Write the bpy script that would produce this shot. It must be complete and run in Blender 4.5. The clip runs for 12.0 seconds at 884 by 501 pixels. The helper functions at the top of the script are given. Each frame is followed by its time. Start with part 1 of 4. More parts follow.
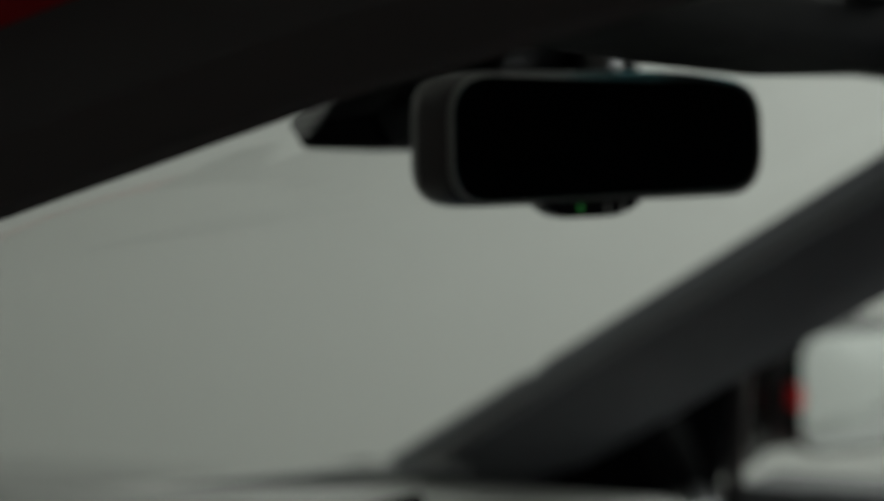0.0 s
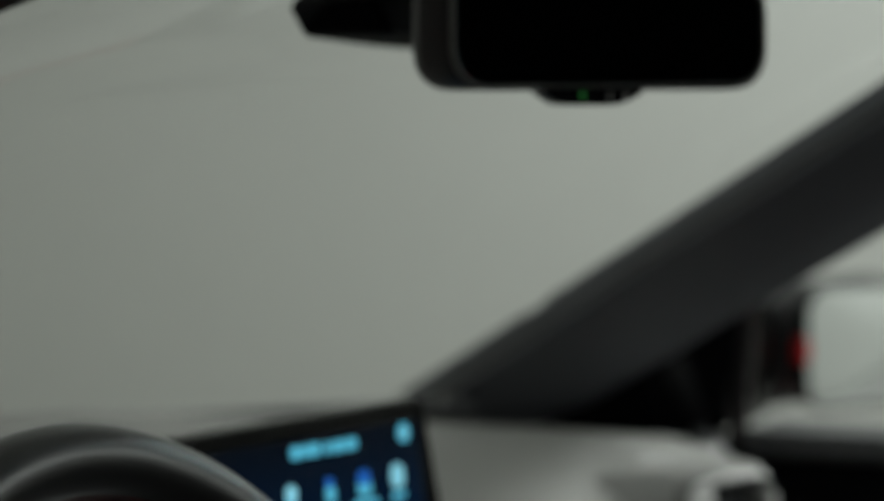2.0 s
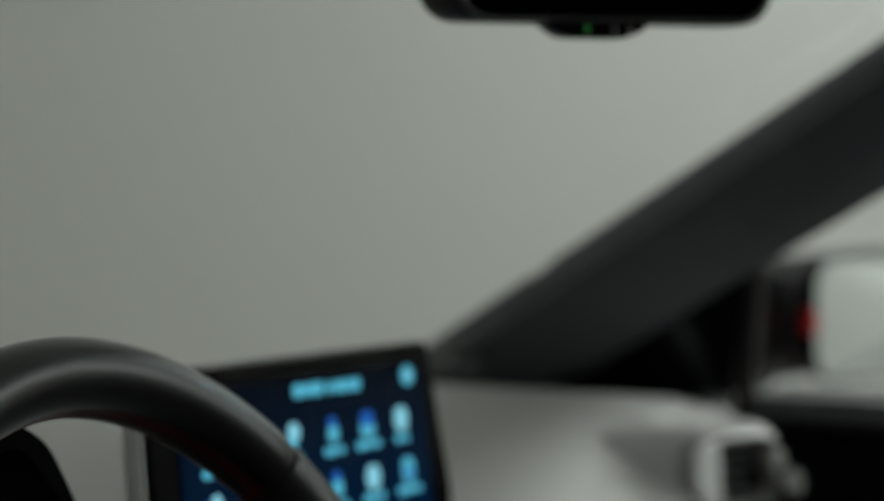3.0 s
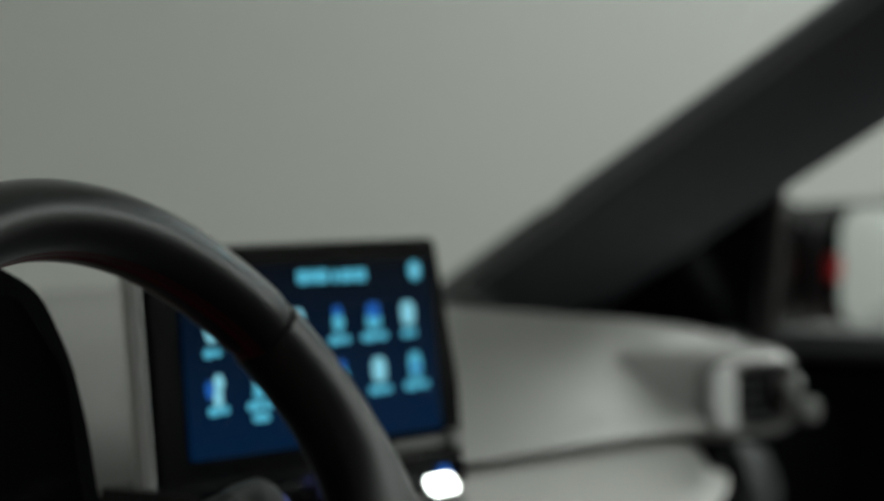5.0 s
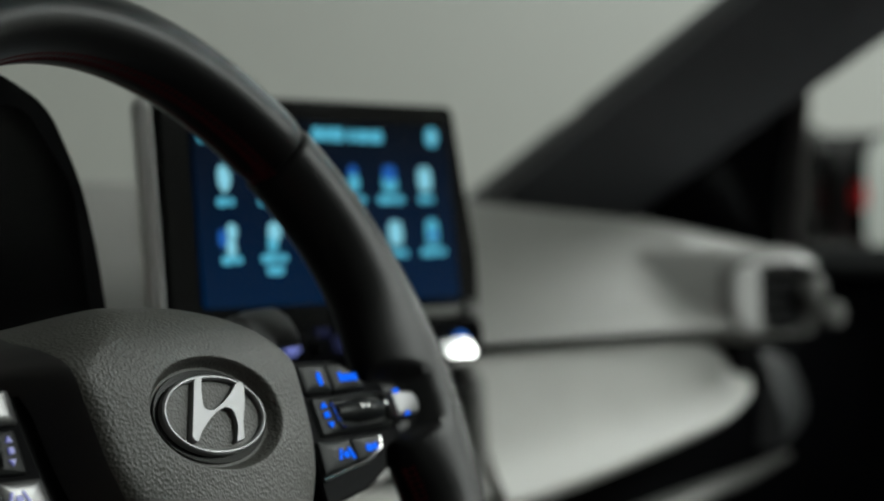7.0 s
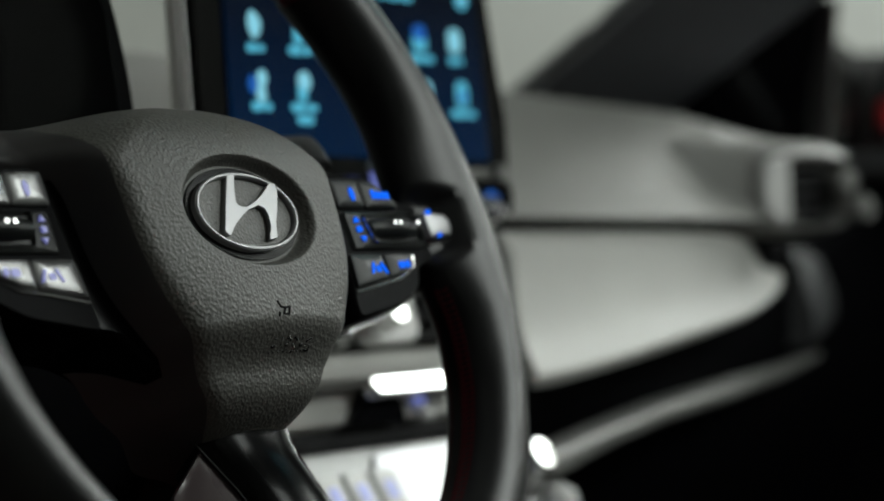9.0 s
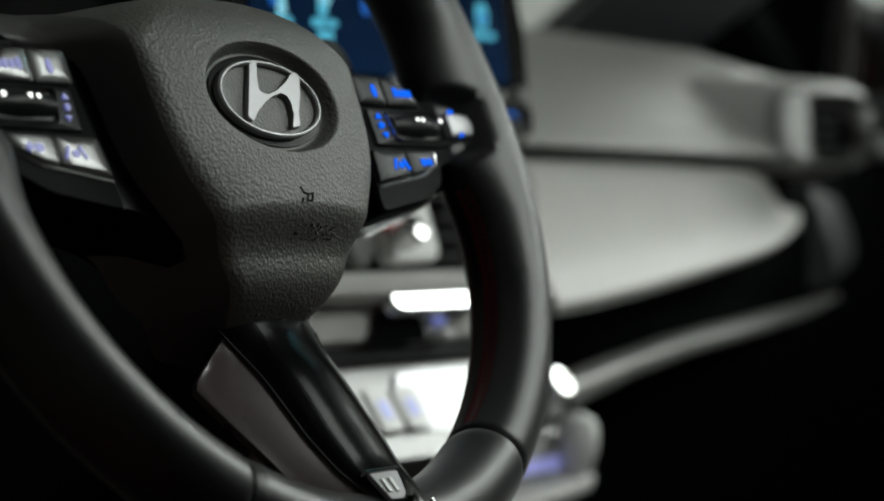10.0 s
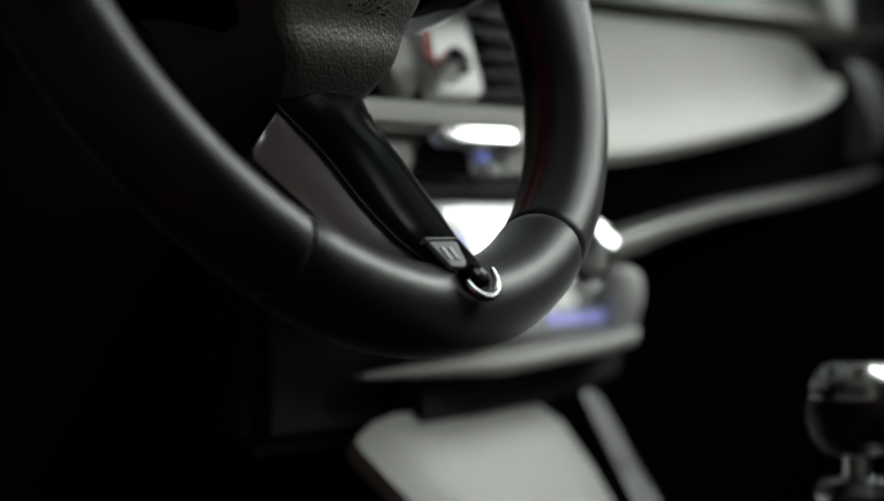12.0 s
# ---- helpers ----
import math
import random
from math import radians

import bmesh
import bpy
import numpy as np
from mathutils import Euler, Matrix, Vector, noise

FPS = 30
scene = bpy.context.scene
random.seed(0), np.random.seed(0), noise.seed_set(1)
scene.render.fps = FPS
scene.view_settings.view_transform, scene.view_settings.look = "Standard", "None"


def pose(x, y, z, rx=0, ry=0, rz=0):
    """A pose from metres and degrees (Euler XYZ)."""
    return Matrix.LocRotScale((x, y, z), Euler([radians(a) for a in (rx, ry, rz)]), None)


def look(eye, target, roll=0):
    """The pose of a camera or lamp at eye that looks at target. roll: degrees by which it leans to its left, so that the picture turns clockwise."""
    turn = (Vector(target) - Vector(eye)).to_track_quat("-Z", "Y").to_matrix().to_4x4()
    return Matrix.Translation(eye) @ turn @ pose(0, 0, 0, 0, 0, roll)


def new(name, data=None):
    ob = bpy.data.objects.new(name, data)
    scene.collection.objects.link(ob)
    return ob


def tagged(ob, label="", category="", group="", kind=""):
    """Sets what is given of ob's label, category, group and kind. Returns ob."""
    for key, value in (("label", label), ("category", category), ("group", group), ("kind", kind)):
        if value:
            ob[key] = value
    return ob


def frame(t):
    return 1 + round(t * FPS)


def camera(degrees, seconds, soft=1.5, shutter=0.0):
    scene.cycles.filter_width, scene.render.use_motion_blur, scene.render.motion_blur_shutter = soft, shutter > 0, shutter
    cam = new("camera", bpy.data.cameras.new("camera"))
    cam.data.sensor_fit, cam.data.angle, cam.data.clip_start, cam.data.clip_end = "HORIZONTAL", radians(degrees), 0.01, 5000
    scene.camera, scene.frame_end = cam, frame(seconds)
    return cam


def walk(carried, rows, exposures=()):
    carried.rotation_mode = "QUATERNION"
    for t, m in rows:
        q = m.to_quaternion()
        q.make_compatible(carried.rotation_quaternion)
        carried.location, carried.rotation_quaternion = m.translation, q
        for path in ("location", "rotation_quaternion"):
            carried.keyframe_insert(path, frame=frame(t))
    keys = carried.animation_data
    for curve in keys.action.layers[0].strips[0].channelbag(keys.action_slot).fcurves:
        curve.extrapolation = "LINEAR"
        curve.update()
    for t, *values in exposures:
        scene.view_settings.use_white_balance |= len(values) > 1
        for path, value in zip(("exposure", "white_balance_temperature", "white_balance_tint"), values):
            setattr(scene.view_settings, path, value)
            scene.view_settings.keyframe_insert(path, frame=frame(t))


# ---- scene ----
cam = camera(19.89, 12.0, soft=1.8)
cam.data.dof.use_dof = True
cam.data.dof.focus_distance = 0.92
cam.data.dof.aperture_fstop = 6.3
ROWS = [
    (0, -1.148, -0.5567, 1.2843, 86.6, 1.116, -60.662),
    (0.5, -1.1448, -0.5575, 1.269, 86.767, 0.899, -60.531),
    (1, -1.1428, -0.5586, 1.252, 86.931, 0.679, -60.429),
    (1.5, -1.1414, -0.5597, 1.2345, 87.122, 0.487, -60.345),
    (2, -1.1406, -0.5605, 1.2134, 87.314, 0.32, -60.26),
    (2.5, -1.1391, -0.5614, 1.1927, 87.521, 0.189, -60.146),
    (3, -1.1365, -0.5629, 1.1725, 87.718, 0.098, -59.973),
    (5, -1.1205, -0.576, 1.0973, 88.482, -0.081, -58.971),
    (5.5, -1.1173, -0.5783, 1.0757, 88.706, -0.113, -58.755),
    (6, -1.1137, -0.5787, 1.0513, 88.922, -0.121, -58.554),
    (6.5, -1.1091, -0.5779, 1.0296, 89.138, -0.093, -58.393),
    (7, -1.1059, -0.5762, 1.0068, 89.31, -0.07, -58.254),
    (9, -1.104, -0.5695, 0.9262, 89.657, 0.013, -57.778),
    (9.5, -1.1037, -0.5674, 0.9064, 89.691, 0.048, -57.649),
    (10, -1.104, -0.5639, 0.8841, 89.707, 0.085, -57.535),
    (10.5, -1.1034, -0.5597, 0.8651, 89.703, 0.141, -57.462),
    (11, -1.1016, -0.5534, 0.8439, 89.671, 0.216, -57.393),
    (11.5, -1.0996, -0.5467, 0.8253, 89.626, 0.329, -57.334),
    (12, -1.0984, -0.54, 0.805, 89.557, 0.446, -57.274),
]
walk(cam, [(t, pose(x, y, z, rx, ry, rz)) for t, x, y, z, rx, ry, rz in ROWS])

# ---- world and lights ----
world = bpy.data.worlds.new("studio")
scene.world = world
world.use_nodes = True
world.node_tree.nodes["Background"].inputs[0].default_value = (0.5, 0.55, 0.5, 1)
world.node_tree.nodes["Background"].inputs[1].default_value = 0.045
scene.view_settings.exposure = 0.0


def softbox(name, eye, target, width, height, watts, colour=(1, 0.97, 0.92)):
    lamp = bpy.data.lights.new(name, "AREA")
    lamp.shape, lamp.size, lamp.size_y, lamp.energy, lamp.color = "RECTANGLE", width, height, watts, colour
    ob = new(name, lamp)
    ob.matrix_world = look(eye, target)
    return ob


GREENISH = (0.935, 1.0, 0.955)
# added overhead lamp in an assumed roof opening, brightens dash and wheel
softbox("overhead_fill_light", (0.21, -0.48, 1.385), (0.14, -0.32, 0.9), 0.28, 0.40, 4.0, GREENISH)
softbox("studio_lamp_side", (3.2, -0.9, 2.7), (0.0, 0.1, 0.85), 1.2, 1.2, 45, GREENISH)
softbox("studio_lamp_front", (-0.6, 3.4, 4.2), (-1.4, 6.0, 1.2), 3.0, 1.2, 20, GREENISH)
softbox("studio_lamp_backdrop", (3.6, 1.3, 4.0), (6.0, 2.1, 1.0), 1.6, 2.6, 81, GREENISH)
softbox("studio_lamp_rear", (2.6, -3.4, 4.2), (2.7, -6.0, 1.0), 1.2, 1.0, 115, GREENISH)


# ---- materials ----
def material(name, colour, rough=0.5, metal=0.0, grain=0.0, bump=0.0, size=300.0, cells=False, emit=None, power=0.0, stain=0.12):
    m = bpy.data.materials.new(name)
    m.use_nodes = True
    nt = m.node_tree
    b = nt.nodes["Principled BSDF"]
    b.inputs["Base Color"].default_value = (*colour, 1)
    b.inputs["Roughness"].default_value = rough
    b.inputs["Metallic"].default_value = metal
    co = nt.nodes.new("ShaderNodeTexCoord")
    if stain:
        n = nt.nodes.new("ShaderNodeTexNoise")
        n.inputs["Scale"].default_value = 14.0
        n.inputs["Detail"].default_value = 6.0
        nt.links.new(co.outputs["Object"], n.inputs["Vector"])
        mix = nt.nodes.new("ShaderNodeMix")
        mix.data_type = "RGBA"
        mix.inputs[6].default_value = (*[c * (1 - stain) for c in colour], 1)
        mix.inputs[7].default_value = (*[min(1, c * (1 + stain)) for c in colour], 1)
        nt.links.new(n.outputs["Fac"], mix.inputs[0])
        nt.links.new(mix.outputs[2], b.inputs["Base Color"])
        r = nt.nodes.new("ShaderNodeMapRange")
        r.inputs["To Min"].default_value = max(0.02, rough - 0.06)
        r.inputs["To Max"].default_value = min(1.0, rough + 0.06)
        nt.links.new(n.outputs["Fac"], r.inputs["Value"])
        nt.links.new(r.outputs["Result"], b.inputs["Roughness"])
    if bump:
        if cells:
            v = nt.nodes.new("ShaderNodeTexVoronoi")
            v.inputs["Scale"].default_value = size
            v.inputs["Randomness"].default_value = 1.0
            height = v.outputs["Distance"]
            warp = nt.nodes.new("ShaderNodeTexNoise")
            warp.inputs["Scale"].default_value = size * 0.5
            add = nt.nodes.new("ShaderNodeMix")
            add.data_type = "VECTOR"
            add.inputs[0].default_value = 0.0016
            nt.links.new(co.outputs["Object"], warp.inputs["Vector"])
            nt.links.new(co.outputs["Object"], add.inputs[4])
            nt.links.new(warp.outputs["Color"], add.inputs[5])
            nt.links.new(add.outputs[1], v.inputs["Vector"])
        else:
            v = nt.nodes.new("ShaderNodeTexNoise")
            v.inputs["Scale"].default_value = size
            v.inputs["Detail"].default_value = 4.0
            height = v.outputs["Fac"]
            nt.links.new(co.outputs["Object"], v.inputs["Vector"])
        bp = nt.nodes.new("ShaderNodeBump")
        bp.inputs["Strength"].default_value = bump
        bp.inputs["Distance"].default_value = 0.0006
        nt.links.new(height, bp.inputs["Height"])
        nt.links.new(bp.outputs["Normal"], b.inputs["Normal"])
    if emit:
        b.inputs["Emission Color"].default_value = (*emit, 1)
        b.inputs["Emission Strength"].default_value = power
    return m


def glass_material(name, tint=(1, 1, 1)):
    m = material(name, tint, 0.0, stain=0)
    b = m.node_tree.nodes["Principled BSDF"]
    b.inputs["Transmission Weight"].default_value = 1.0
    b.inputs["IOR"].default_value = 1.04
    return m


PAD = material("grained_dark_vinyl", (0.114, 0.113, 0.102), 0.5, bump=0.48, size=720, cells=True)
LEATHER = material("smooth_black_leather", (0.008, 0.008, 0.0085), 0.36, bump=0.08, size=1400, cells=True)
LEATHER.node_tree.nodes["Principled BSDF"].inputs["Specular IOR Level"].default_value = 0.30
LEATHER.node_tree.nodes["Principled BSDF"].inputs["Sheen Weight"].default_value = 0.45
LEATHER.node_tree.nodes["Principled BSDF"].inputs["Sheen Roughness"].default_value = 0.33
BLACK = material("matt_black_plastic", (0.008, 0.008, 0.009), 0.5, bump=0.15, size=1500)
GLOSS = material("gloss_black_plastic", (0.006, 0.006, 0.007), 0.12, stain=0.0)
SPOKE = material("piano_black", (0.003, 0.003, 0.0032), 0.18, stain=0.0)
DARK = material("matt_dark_plastic", (0.004, 0.004, 0.005), 0.6, bump=0.15, size=1500)
DARK.node_tree.nodes["Principled BSDF"].inputs["Specular IOR Level"].default_value = 0.04
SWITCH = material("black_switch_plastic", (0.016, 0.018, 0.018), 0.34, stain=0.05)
SWITCH.node_tree.nodes["Principled BSDF"].inputs["Specular IOR Level"].default_value = 0.12
SPOKE.node_tree.nodes["Principled BSDF"].inputs["Specular IOR Level"].default_value = 0.06
FLANKS = material("satin_brown_grey_trim", (0.095, 0.072, 0.075), 0.28)
PANEL = material("satin_grey_panel", (0.24, 0.24, 0.236), 0.40, metal=0.2, stain=0.04)
SATINPLATE = material("satin_plate", (0.30, 0.30, 0.31), 0.36, metal=0.9, stain=0.04)
LILAC = material("lilac_key_light", (0.05, 0.05, 0.1), 0.4, emit=(0.22, 0.27, 0.75), power=0.55, stain=0)
TRAYGREY = material("grey_tray_plastic", (0.36, 0.36, 0.345), 0.5, bump=0.3, size=700, cells=True)
REDGLINT = material("red_reflection_colour", (0.65, 0.02, 0.025), 0.25, stain=0.03)
SATIN = material("satin_dark_trim", (0.05, 0.044, 0.045), 0.32)
DASH = material("grey_soft_dash", (0.285, 0.285, 0.27), 0.6, bump=0.4, size=700, cells=True)
DASHLOW = material("light_grey_dash_panel", (0.56, 0.56, 0.532), 0.5, bump=0.3, size=700, cells=True)
TRIM = material("grey_satin_trim", (0.22, 0.22, 0.21), 0.35)
TRIMDARK = material("dark_grey_dash_plastic", (0.085, 0.087, 0.090), 0.55, bump=0.3, size=700, cells=True)
SILVER = material("satin_silver", (0.62, 0.62, 0.62), 0.22, metal=1.0, stain=0.05)
BADGE = material("satin_badge_silver", (0.33, 0.33, 0.34), 0.36, metal=0.4, stain=0.03)
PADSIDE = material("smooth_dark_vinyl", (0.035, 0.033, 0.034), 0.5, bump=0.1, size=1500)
DIMLILAC = material("dim_lilac_mark", (0.42, 0.42, 0.72), 0.4, emit=(0.22, 0.24, 0.70), power=0.35, stain=0)
PAINTED = material("painted_silver", (0.80, 0.80, 0.79), 0.4, metal=0.15, stain=0.04)
# lighter copy of the switch plastic: reflected light put into the colour
BUTTON_LIT = material("button_with_sheen_colour", (0.20, 0.20, 0.20), 0.27, metal=0.6, stain=0.04)
CHROME = material("bright_chrome", (0.8, 0.8, 0.8), 0.1, metal=1.0, stain=0.03)
PILLAR = material("dark_grey_pillar_cloth", (0.150, 0.153, 0.172), 0.8, bump=0.5, size=1800)
HEADLINER = material("black_headliner_cloth", (0.085, 0.076, 0.080), 0.95, bump=0.5, size=1500)
RED = material("red_car_paint", (0.35, 0.012, 0.016), 0.2)
THREAD = material("red_thread", (0.14, 0.004, 0.012), 0.8)
BLUE = material("blue_backlight", (0.01, 0.02, 0.1), 0.5, emit=(0.003, 0.13, 0.95), power=1.1, stain=0)
BLUE.node_tree.nodes["Principled BSDF"].inputs["Specular IOR Level"].default_value = 0.0
SCREEN = material("lit_navy_screen", (0.002, 0.004, 0.01), 0.15, emit=(0.0, 0.022, 0.078), power=0.55, stain=0)
nt = SCREEN.node_tree
pos = nt.nodes.new("ShaderNodeTexCoord")
sep = nt.nodes.new("ShaderNodeSeparateXYZ")
span = nt.nodes.new("ShaderNodeMapRange")
span.inputs["From Min"].default_value, span.inputs["From Max"].default_value = -0.043, 0.049
span.inputs["To Min"].default_value, span.inputs["To Max"].default_value = 0.42, 0.02
nt.nodes["Principled BSDF"].inputs["Specular IOR Level"].default_value = 0.04
nt.links.new(pos.outputs["Object"], sep.inputs[0])
nt.links.new(sep.outputs["Y"], span.inputs["Value"])
nt.links.new(span.outputs["Result"], nt.nodes["Principled BSDF"].inputs["Emission Strength"])
ICON = material("cyan_screen_icon", (0.01, 0.05, 0.08), 0.3, emit=(0.08, 0.42, 0.58), power=1.0, stain=0)
ICONDEEP = material("blue_screen_icon", (0.01, 0.02, 0.08), 0.3, emit=(0.01, 0.12, 0.5), power=0.8, stain=0)
ICONPALE = material("pale_cyan_screen_icon", (0.02, 0.05, 0.08), 0.4, emit=(0.22, 0.58, 0.70), power=1.0, stain=0)
for m in (ICON, ICONPALE, ICONDEEP):
    m.node_tree.nodes["Principled BSDF"].inputs["Specular IOR Level"].default_value = 0.05
GREENLED = material("green_led", (0.0, 0.05, 0.0), 0.3, emit=(0.1, 0.7, 0.15), power=0.09, stain=0)
MIRRORGLASS = material("dark_mirror_glass", (0.10, 0.14, 0.16), 0.02, metal=1.0, stain=0)
MIRROR = material("silvered_mirror", (0.8, 0.82, 0.82), 0.02, metal=1.0, stain=0)
GLASS = glass_material("clear_car_glass")
TEAL = glass_material("teal_shade_band", (0.15, 0.5, 0.6))
WALL = material("white_studio_paint", (0.72, 0.73, 0.70), 0.9, bump=0.2, size=40, stain=0.03)
FLOOR = material("grey_studio_floor", (0.35, 0.35, 0.34), 0.6, bump=0.2, size=60)
CARPET = material("black_carpet", (0.012, 0.012, 0.012), 0.95, bump=0.6, size=900)


# ---- mesh helpers ----
def part(name, bm, mat, parent=None, label="", smooth=True, at=None):
    """Links a bmesh as one mesh object, under parent where one is given; at: where in its parent."""
    if at:
        bm.transform(at)
    bmesh.ops.recalc_face_normals(bm, faces=bm.faces)
    me = bpy.data.meshes.new(name)
    bm.to_mesh(me)
    bm.free()
    for p in me.polygons:
        p.use_smooth = smooth
    if smooth:
        me.set_sharp_from_angle(angle=radians(24))
    me.materials.append(mat)
    ob = new(name, me)
    ob.parent = parent
    if label:
        ob["label"] = label
    return ob


def thing(name, m, label, category, group="", kind=""):
    ob = new(name)
    ob.matrix_world = m
    return tagged(ob, label, category, group, kind)


def loft(rows, closed=False, caps=False, round_=False):
    """A skin over rows of points. closed: each row is a ring. round_: the last row meets the first."""
    bm = bmesh.new()
    vs = [[bm.verts.new(p) for p in r] for r in rows]
    n = len(rows[0])
    pairs = list(zip(vs, vs[1:])) + ([(vs[-1], vs[0])] if round_ else [])
    for a, b in pairs:
        for i in range(n if closed else n - 1):
            j = (i + 1) % n
            bm.faces.new((a[i], a[j], b[j], b[i]))
    if caps and closed:
        bm.faces.new(vs[0][::-1])
        bm.faces.new(vs[-1])
    return bm


def plate(poly, z0, z1, bevel=0.001, turn=None):
    """A slab over a polygon (x, y), from z0 to z1, with a chamfered upper edge. turn: a Matrix."""
    c = Vector((sum(p[0] for p in poly) / len(poly), sum(p[1] for p in poly) / len(poly)))
    r = max((Vector(p) - c).length for p in poly)
    k = max(0.3, 1 - bevel / max(r, 1e-6) * 1.0)
    k2 = max(0.3, 1 - bevel / max(r, 1e-6) * 0.4)
    ring = lambda s, z: [Vector((c.x + (p[0] - c.x) * s, c.y + (p[1] - c.y) * s, z)) for p in poly]
    rows = [ring(1, z0), ring(1, z1 - bevel), ring(k2, z1 - bevel * 0.4), ring(k, z1)]
    if turn:
        rows = [[turn @ v for v in r] for r in rows]
    return loft(rows, closed=True, caps=True)


def rounded(x0, y0, x1, y1, r, n=5):
    """A rectangle with round corners, as a polygon."""
    out = []
    for cx, cy, a in ((x1 - r, y1 - r, 0), (x0 + r, y1 - r, 90), (x0 + r, y0 + r, 180), (x1 - r, y0 + r, 270)):
        for i in range(n + 1):
            w = radians(a + 90 * i / n)
            out.append((cx + r * math.cos(w), cy + r * math.sin(w)))
    return out


def oval(a, b, cx=0, cy=0, n=48):
    return [(cx + a * math.cos(2 * math.pi * i / n), cy + b * math.sin(2 * math.pi * i / n)) for i in range(n)]


def corners(poly, r=0.004, n=4):
    """Rounds the corners of a polygon."""
    out = []
    k = len(poly)
    for i in range(k):
        a, b, c = Vector(poly[i - 1]), Vector(poly[i]), Vector(poly[(i + 1) % k])
        q = min(r, (a - b).length * 0.45, (c - b).length * 0.45)
        p, s = b + (a - b).normalized() * q, b + (c - b).normalized() * q
        for j in range(n + 1):
            w = j / n
            out.append(tuple(p * (1 - w) ** 2 + b * 2 * w * (1 - w) + s * w * w))
    return out


def table(x, knots, soft=0.0):
    """A curve through knots (x, value); soft: half the stretch over which its corners are rounded."""
    a, b = [k[0] for k in knots], [k[1] for k in knots]
    return float(np.mean(np.interp(np.linspace(x - soft, x + soft, 9), a, b)))


def tube(path, radius, n=18, squash=1.0):
    """A tube along points; radius may be a list."""
    path = [Vector(p) for p in path]
    rad = radius if isinstance(radius, (list, tuple)) else [radius] * len(path)
    rows = []
    side = None
    for i, p in enumerate(path):
        d = (path[min(i + 1, len(path) - 1)] - path[max(i - 1, 0)]).normalized()
        if side is None:
            side = d.orthogonal().normalized()
        side = (side - d * side.dot(d)).normalized()
        up = d.cross(side)
        rows.append([p + side * rad[i] * math.cos(a) + up * rad[i] * squash * math.sin(a) for a in [2 * math.pi * j / n for j in range(n)]])
    return loft(rows, closed=True, caps=True)


def lathe(profile, n=40):
    """Turns (radius, z) about z."""
    return loft([[Vector((r * math.cos(2 * math.pi * j / n), r * math.sin(2 * math.pi * j / n), z)) for j in range(n)] for r, z in profile], closed=True, caps=True)


def band(poly, width):
    """The same polygon drawn in by a width towards its middle, for frames."""
    c = Vector((sum(p[0] for p in poly) / len(poly), sum(p[1] for p in poly) / len(poly)))
    return [tuple(Vector(p) - (Vector(p) - c).normalized() * width) for p in poly]


def flat_ring(poly, width, z0, z1, c=0.0004):
    """A flat-topped ring with small chamfers."""
    a, b, d = band(poly, c), band(poly, width - c), band(poly, width)
    v = lambda pts, z: [Vector((x, y, z)) for x, y in pts]
    return loft([v(poly, z0), v(poly, z1 - c), v(a, z1), v(b, z1), v(d, z1 - c), v(d, z0)], closed=True, round_=True)


def frame_of(poly, width, z0, z1, inner=None):
    """A ring-shaped frame round a polygon."""
    q = inner or band(poly, width)
    v = lambda pts, z: [Vector((x, y, z)) for x, y in pts]
    m = [((a[0] * 0.5 + b[0] * 0.5), (a[1] * 0.5 + b[1] * 0.5)) for a, b in zip(poly, q)]
    return loft([v(poly, z0), v(poly, (z0 + z1) / 2), v(m, z1), v(q, (z0 + z1) / 2), v(q, z0)], closed=True, round_=True)


def box(x0, y0, z0, x1, y1, z1, b=0.003):
    bm = bmesh.new()
    bmesh.ops.create_cube(bm, size=1.0)
    for v in bm.verts:
        v.co = Vector(((x0 + x1) / 2 + v.co.x * (x1 - x0), (y0 + y1) / 2 + v.co.y * (y1 - y0), (z0 + z1) / 2 + v.co.z * (z1 - z0)))
    bmesh.ops.bevel(bm, geom=bm.edges[:], offset=min(b, 0.4 * min(abs(x1 - x0), abs(y1 - y0), abs(z1 - z0))), segments=2, affect="EDGES")
    return bm


ID4 = Matrix.Identity(4)

# ---- studio ----
tagged(part("floor", box(-6, -6, -0.1, 6, 6, 0.0), FLOOR, smooth=False), "smooth grey painted studio floor under the car", "floor", kind="structure")
tagged(part("wall_front", box(-6, 6.0, 0, 6, 6.2, 5), WALL, smooth=False), "plain white painted studio wall ahead", "wall", kind="structure")
tagged(part("wall_side", box(6.0, -6, 0, 6.2, 6, 5), WALL, smooth=False), "plain white painted studio wall beside the car", "wall", kind="structure")
tagged(part("wall_back", box(-6, -6.2, 0, 6, -6.0, 5), WALL, smooth=False), "plain white painted studio wall behind the car", "wall", kind="structure")
# unseen dark wall, added so that little light bounces from the driver's side
tagged(part("wall_camera", box(-6.2, -6, 0, -6.0, 6, 5), HEADLINER, smooth=False), "unseen black wall added on the driver's side to keep it dark", "wall", kind="structure")
tagged(part("ceiling", box(-6, -6, 5.0, 6, 6, 5.2), WALL, smooth=False), "white painted studio ceiling", "ceiling", kind="structure")

# ---- car body: roof, pillars, door, glass ----
car = thing("car_body", ID4, "red hatchback body with black headliner and driver's door open", "car")


def beam(path, across, depth):
    """A rounded beam: per point its place, half width vector and half depth vector."""
    rows = []
    for p, a, d in zip(path, across, depth):
        p, a, d = Vector(p), Vector(a), Vector(d)
        rows.append([p + a * math.copysign(abs(math.cos(w)) ** 0.7, math.cos(w)) + d * math.copysign(abs(math.sin(w)) ** 0.7, math.sin(w)) for w in [2 * math.pi * j / 40 for j in range(40)]])
    return loft(rows, closed=True, caps=True)


